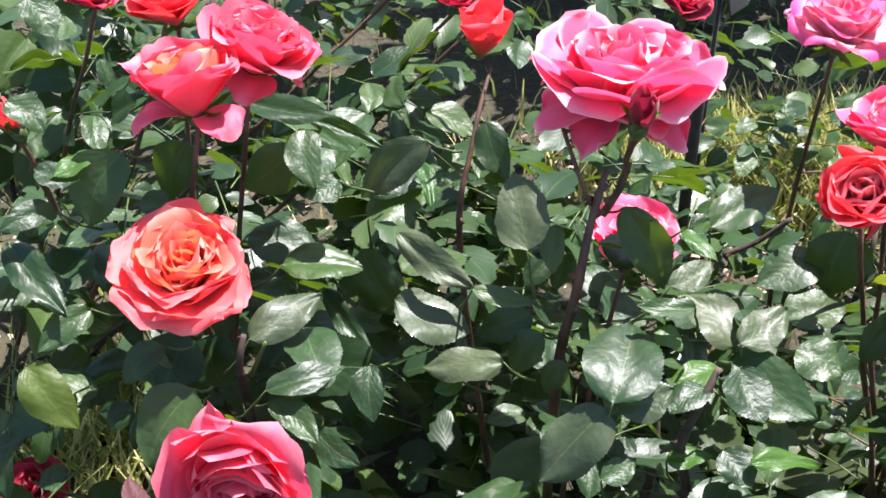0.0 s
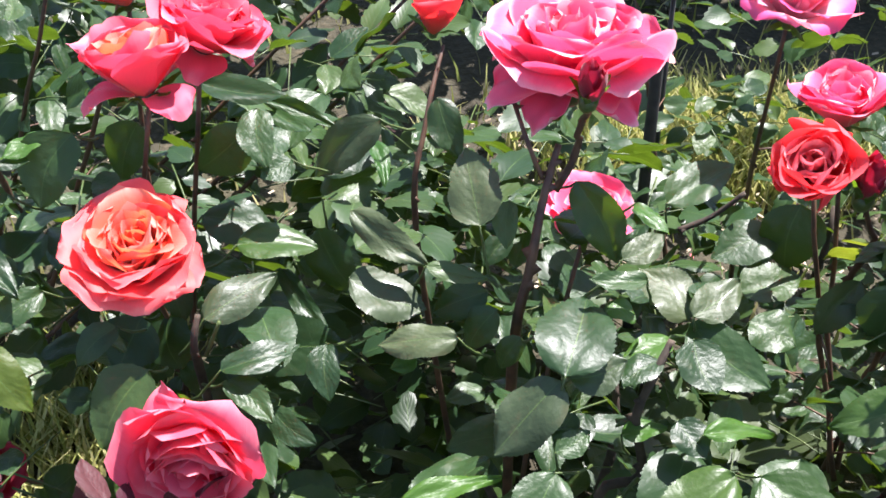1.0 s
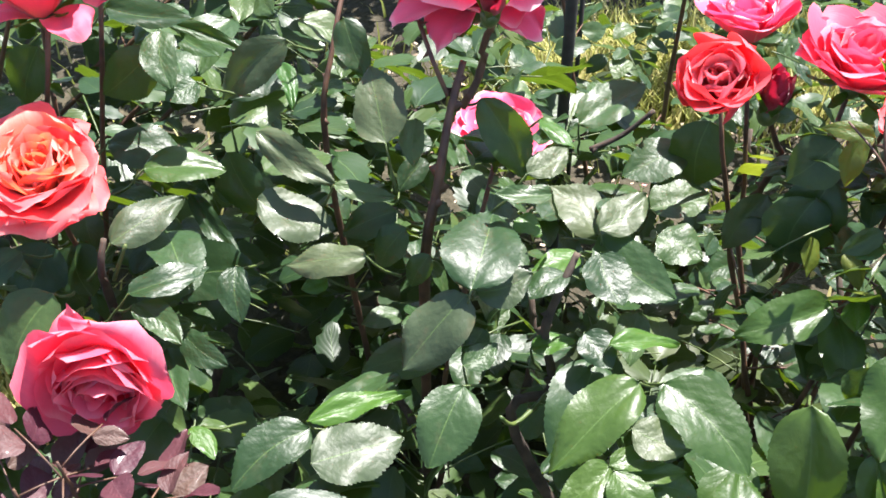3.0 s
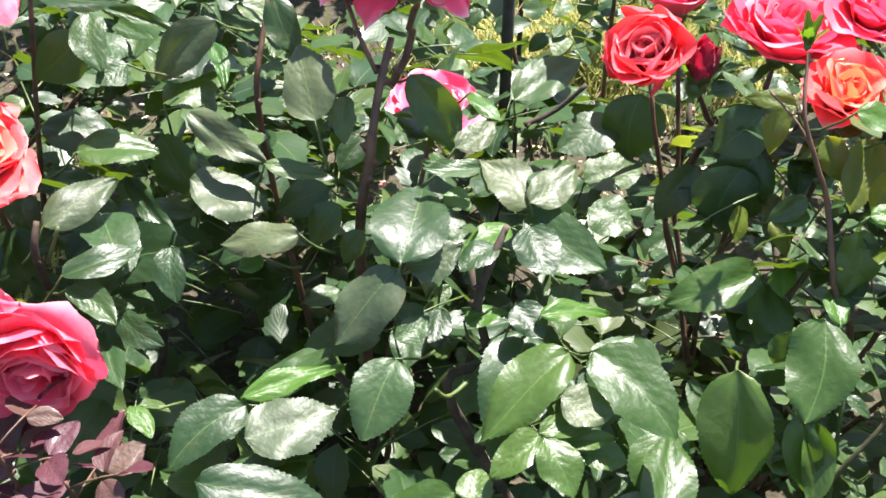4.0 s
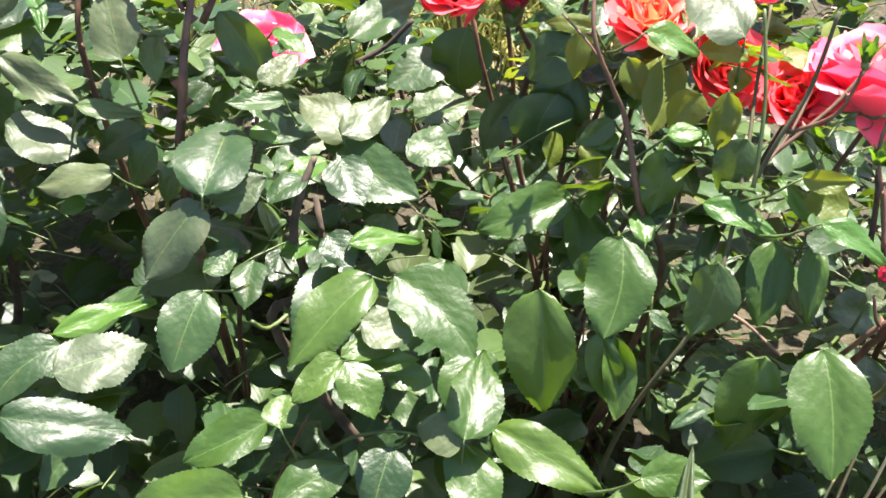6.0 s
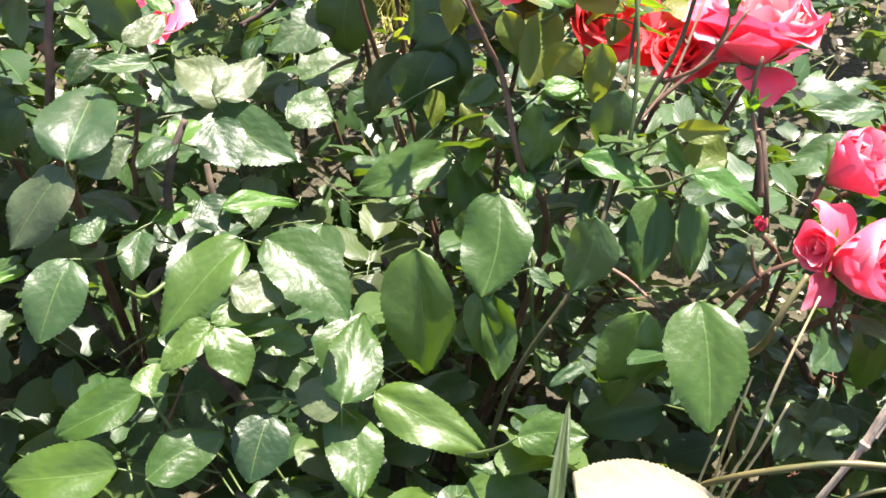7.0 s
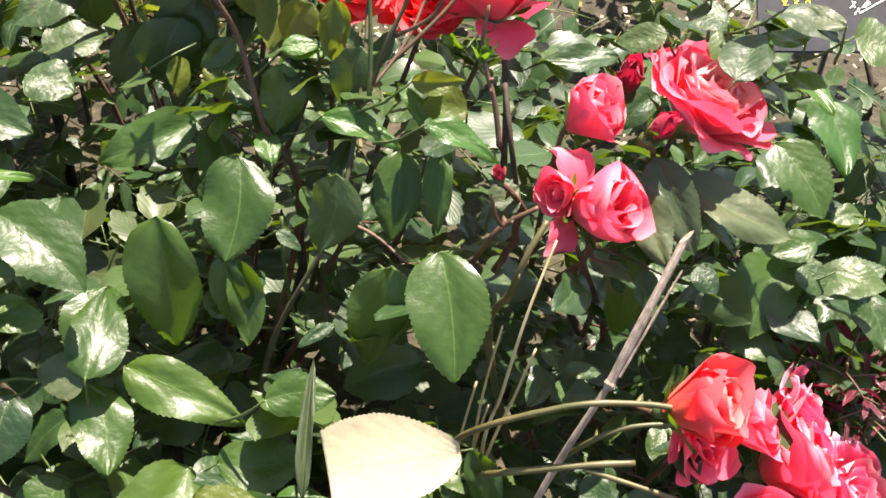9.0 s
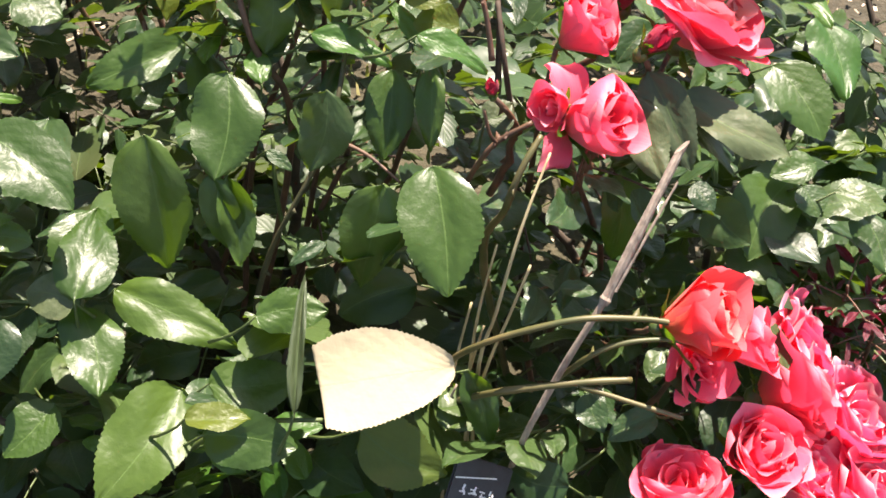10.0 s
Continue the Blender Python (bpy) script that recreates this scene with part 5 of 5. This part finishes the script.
def purple_shoot(bush, root, seed, height, count=9, size=0.03, narrow=1.0, kind="purple"):
    """A young dark red shoot with small folded leaves."""
    rng = random.Random(seed)
    root = rel(bush, root)
    top = root + Vector((rng.uniform(-0.01, 0.01), -0.005, height))
    cane(bush, root, top, 0.0018, 0.0012, RED_CANE, (0.003, 0, 0), seed, 2, "young_shoot", "dark red young shoot")
    for k in range(count):
        p = root.lerp(top, 0.25 + 0.75 * k / count)
        h = k * 2.4 + seed
        poses, stalk = spray(rng, p, h, rng.uniform(-0.1, 0.7), size * rng.uniform(0.7, 1.1), 3)
        v, f = tube(stalk, [0.0009, 0.0008, 0.0008, 0.0006], 5)
        part("leaf_stalk", mesh_of("leaf_stalk", v, f, RED_CANE), bush)
        for m in poses:
            part("leaf", rng.choice(LEAVES[kind]), bush, "", m @ Matrix.Diagonal((narrow, 1, 1, 1)))


front_bush = bush_thing((-0.2, 0.57, 0), "low rose shoot with dark red young leaves")
purple_shoot(front_bush, (-0.165, 0.565, 0.41), 3, 0.085, 8, 0.04)
purple_shoot(front_bush, (-0.205, 0.56, 0.39), 5, 0.085, 7, 0.042)
purple_shoot(front_bush, (-0.125, 0.555, 0.40), 9, 0.06, 5, 0.038)
cane(front_bush, (0, 0, 0), rel(front_bush, (-0.165, 0.565, 0.41)), 0.004, 0.002, RED_CANE, (0.01, 0, 0), 70, 4, "cane")
cane(front_bush, (-0.01, 0, 0), rel(front_bush, (-0.205, 0.56, 0.39)), 0.004, 0.002, RED_CANE, (-0.01, 0, 0), 71, 4, "cane")
cane(front_bush, (0.01, 0, 0), rel(front_bush, (-0.125, 0.555, 0.40)), 0.004, 0.002, RED_CANE, (0.01, 0, 0), 72, 4, "cane")
red_bush = bush_thing((0.88, 0.44, 0), "small rose shoot with narrow crimson young leaves")
purple_shoot(red_bush, (0.87, 0.432, 0.28), 13, 0.06, 9, 0.024, 0.42, "wine")
purple_shoot(red_bush, (0.9, 0.42, 0.24), 14, 0.06, 9, 0.023, 0.42, "wine")
cane(red_bush, (0, 0, 0), rel(red_bush, (0.87, 0.432, 0.28)), 0.0035, 0.002, RED_CANE, (0, 0, 0), 73, 3, "cane")
cane(red_bush, (0.01, 0, 0), rel(red_bush, (0.9, 0.42, 0.24)), 0.0035, 0.002, RED_CANE, (0, 0, 0), 74, 3, "cane")

# pale back of one broad leaf, and the bud on the reddish shoot
v, uv, nu, nv = [], [], 11, 61
rng_cream = random.Random(8)
for j in range(nv):
    t = j / (nv - 1)
    half = 0.33 * math.sin(math.pi / 2 * min(1, t * 1.6 + 0.04)) ** 0.6 - 0.3 * max(0.0, t - 0.78)
    for i in range(nu):
        u = -1 + 2 * i / (nu - 1)
        tooth = (0.006 if j % 2 else -0.004) * rng_cream.uniform(0.3, 1.6) * (abs(u) == 1)
        # the outer end is folded under, which squares it off
        bend = max(0.0, t - 0.93)
        v.append((u * (half + tooth) * (1 - 0.05 * math.sin(7 * t + u)), t - bend * 0.9 + 0.02 * u * t, 0.05 * u * u - 0.05 * t * t - bend * 1.6 + 0.012 * math.sin(6 * t + 3 * u)))
        uv.append((0.5 + 0.5 * u, t))
f = grid_faces(nu, nv)
part("leaf", mesh_of("leaf", v, f, CREAM, uv), low_bush, "broad leaf showing its pale cream underside", leaf_pose(rel(low_bush, (0.514, 0.360, 0.435)), rel(low_bush, (0.422, 0.38, 0.424)), (0.1, -0.5, 0.85), 1.0))
bloom(mixed_bush, rel(mixed_bush, (0.418, 0.714, 0.684)), (0, -0.1, 1), 0.013, 0.03, LIME, 81, 6, "small green rosebud", name="rosebud")


# ---------------------------------------------------------------- plant labels
SLATE = plain_material("black_plastic", (0.012, 0.012, 0.014), (0.022, 0.022, 0.026), 120, 0.42, 0.15, 0.0005)
POST = plain_material("dark_post", (0.02, 0.018, 0.016), (0.05, 0.045, 0.04), 60, 0.7)
WHITE_INK = plain_material("white_ink", (0.75, 0.75, 0.75), (0.85, 0.85, 0.85), 80, 0.6, 0.1)
YELLOW_INK = plain_material("yellow_ink", (0.62, 0.55, 0.04), (0.75, 0.68, 0.06), 80, 0.6, 0.1)


def box_mesh(name, sx, sy, sz, mat, bevel=0.0):
    bm = bmesh.new()
    bmesh.ops.create_cube(bm, size=1.0)
    bmesh.ops.scale(bm, vec=(sx, sy, sz), verts=bm.verts)
    if bevel:
        bmesh.ops.bevel(bm, geom=bm.edges[:], offset=bevel, segments=2, affect="EDGES")
    me = bpy.data.meshes.new(name)
    bm.to_mesh(me)
    bm.free()
    me.materials.append(mat)
    return me


def plant_label(place, facing, up, wide, high, lines, label):
    """A black plate on a stake, with bars for its writing. lines: rows of (across, along, length, thick, slant, ink)."""
    place = Vector(place)
    ob = tagged(new("plant_label"), label, "plant label", "labels in the bed")
    ob.matrix_basis = Matrix.Translation((place.x, place.y, 0))
    z = Vector(facing).normalized()
    x = Vector(up).cross(z).normalized()
    y = z.cross(x)
    turn = Matrix((x, y, z)).transposed().to_4x4()
    plate = part("plate", box_mesh("plate", wide, high, 0.003, SLATE, 0.0012), ob, "", Matrix.Translation((0, 0, place.z)) @ turn)
    low = Vector((0, 0, place.z)) - z * 0.006 + y * high * 0.2
    v, f = tube([low, Vector((low.x, low.y, low.z * 0.5)), Vector((low.x, low.y, -0.02))], [0.003, 0.003, 0.003], 8)
    part("stake", mesh_of("stake", v, f, POST), ob)
    for a, b, ln, th, slant, ink in lines:
        part("ink_bar", box_mesh("ink_bar", ln, th, 0.0006, ink), plate, "", Matrix.Translation((a, b, 0.0019)) @ Matrix.Rotation(radians(slant), 4, "Z"))


def glyph_bars(rng, a, b, tall, count, gap, slant, ink):
    """Short bars in the size of a line of handwriting."""
    rows, c, s = [], math.cos(radians(slant)), math.sin(radians(slant))
    for k in range(count):
        for _ in range(4):
            u, w = k * gap + rng.uniform(-0.2, 0.2) * gap, rng.uniform(-0.35, 0.35) * tall
            rows.append((a + u * c - w * s, b + u * s + w * c, tall * rng.uniform(0.4, 0.8), 0.0011, slant + rng.choice((0, 20, 80, 110)), ink))
    return rows


ink_rng = random.Random(6)
plant_label((0.968, 0.683, 0.487), (-0.21, -0.62, 0.87), (0.19, 0.66, 0.72), 0.15, 0.066,
            glyph_bars(ink_rng, -0.051, 0.015, 0.010, 6, 0.0085, 36, YELLOW_INK) + glyph_bars(ink_rng, -0.045, 0.005, 0.010, 5, 0.0085, 36, YELLOW_INK) + glyph_bars(ink_rng, 0.013, 0.008, 0.011, 4, 0.0095, 30, WHITE_INK) + [(0.03, 0.011, 0.034, 0.0012, 30, WHITE_INK)],
            "black plant label with yellow and white handwriting, half covered by leaves")
plant_label((0.535, 0.365, 0.271), (0.25, -0.75, 0.6), (0.55, 0.45, 0.7), 0.05, 0.06, glyph_bars(ink_rng, -0.012, 0.006, 0.008, 4, 0.008, 0, WHITE_INK) + [(-0.005, 0.016, 0.035, 0.001, 12, WHITE_INK)], "small black plant label with white handwriting, low in the bush")
plant_label((0.322, 1.30, 0.575), (0.75, -0.5, 0.3), (0.1, 0.1, 1), 0.05, 0.1, [(0.024, 0, 0.0015, 0.09, 0, WHITE_INK)] + glyph_bars(ink_rng, -0.01, 0.0, 0.008, 3, 0.008, 90, WHITE_INK), "black plant label seen edge-on behind the large pink rose")
v, f = tube([(0.004, 0.012, 0.505), (0.004, 0.012, 0.5), (0.002, 0.006, 0.35), (0, 0, 0.15), (0, 0, -0.02)], [0.0055, 0.0068, 0.007, 0.0072, 0.0072], 12)
post = tagged(new("stake", mesh_of("stake", v, f, POST)), "short dark wooden stake behind the roses", "stake")
post.matrix_basis = Matrix.Translation((0.28, 1.205, 0))


# ---------------------------------------------------------------- soil litter and grass
def litter():
    """Chips, dry leaves and petals on the soil."""
    rng = random.Random(21)
    v, f = [], []
    for _ in range(7000):
        x, y = rng.gauss(0.55, 0.85), rng.gauss(1.2, 0.8)
        if y > 1.9 and rng.random() < 0.8:
            continue
        if -0.28 < x < 0.8 and 0.3 < y < 1.32:
            continue
        s = rng.uniform(0.002, 0.006)
        a, tilt = rng.uniform(0, 6.3), rng.uniform(-0.5, 0.5)
        z = 0.012 + 0.02 * noise.noise((x * 2.3, y * 2.3, 0)) + 0.008 * noise.noise((x * 9, y * 9, 4))
        c, d, k = math.cos(a), math.sin(a), len(v)
        long = rng.uniform(1.0, 3.5)
        for px, py, pz in ((-1, -1, 0), (1, -1, 0), (1.2, 1, 0.3), (-0.8, 1, 0.2), (0, 0, 0.7)):
            qx, qy = px * s * long * 0.5, py * s * 0.5
            v.append((x + c * qx - d * qy, y + d * qx + c * qy, z + (pz * 0.4 + tilt * px * 0.3) * s))
        f += [(k, k + 1, k + 4), (k + 1, k + 2, k + 4), (k + 2, k + 3, k + 4), (k + 3, k, k + 4)]
    m, n, l, out = material("litter")
    geo = n.new("ShaderNodeNewGeometry")
    r = ramp(n, [(0.0, (0.1, 0.07, 0.045)), (0.4, (0.3, 0.23, 0.16)), (0.75, (0.42, 0.34, 0.25)), (0.97, (0.5, 0.4, 0.3)), (1.0, (0.6, 0.1, 0.15))])
    l.new(geo.outputs["Random Per Island"], r.inputs[0])
    p = n.new("ShaderNodeBsdfPrincipled")
    p.inputs["Roughness"].default_value = 0.85
    l.new(r.outputs[0], p.inputs["Base Color"])
    l.new(p.outputs[0], out.inputs[0])
    tagged(new("soil_litter", mesh_of("soil_litter", v, f, m, None, False)), "pale wood chips and dry bits on the soil", "litter", "", "stuff")


def grass():
    """Thin yellow-green blades and weeds between the bushes."""
    rng = random.Random(33)
    v, f = [], []
    for i in range(7600):
        if i >= 6500:
            x, y = rng.gauss(-0.42, 0.07), rng.gauss(1.16, 0.1)
        elif rng.random() < 0.85:
            x, y = rng.gauss(0.57, 0.16), rng.gauss(1.74, 0.08)
        else:
            x, y = rng.uniform(-0.8, 1.4), rng.uniform(1.2, 2.4)
        h, a, w = rng.uniform(0.03, 0.08), rng.uniform(0, 6.3), rng.uniform(0.0018, 0.004)
        lean = rng.uniform(0.2, 0.9) * h
        c, s, k = math.cos(a), math.sin(a), len(v)
        for t in (0, 0.5, 1.0):
            q = lean * t * t
            ww = w * (1 - 0.85 * t)
            v += [(x + c * q - s * ww, y + s * q + c * ww, h * t), (x + c * q + s * ww, y + s * q - c * ww, h * t)]
        f += [(k, k + 1, k + 3, k + 2), (k + 2, k + 3, k + 5, k + 4)]
    m, n, l, out = material("grass")
    geo = n.new("ShaderNodeNewGeometry")
    r = ramp(n, [(0.0, (0.16, 0.2, 0.04)), (0.5, (0.38, 0.38, 0.1)), (1.0, (0.6, 0.54, 0.26))])
    l.new(geo.outputs["Random Per Island"], r.inputs[0])
    p, t, mix = n.new("ShaderNodeBsdfPrincipled"), n.new("ShaderNodeBsdfTranslucent"), n.new("ShaderNodeMixShader")
    p.inputs["Roughness"].default_value = 0.6
    mix.inputs[0].default_value = 0.35
    l.new(r.outputs[0], p.inputs["Base Color"])
    l.new(r.outputs[0], t.inputs["Color"])
    l.new(p.outputs[0], mix.inputs[1])
    l.new(t.outputs[0], mix.inputs[2])
    l.new(mix.outputs[0], out.inputs[0])
    tagged(new("grass", mesh_of("grass", v, f, m)), "thin yellow-green grass between the bushes", "grass", "", "stuff")


litter()
grass()
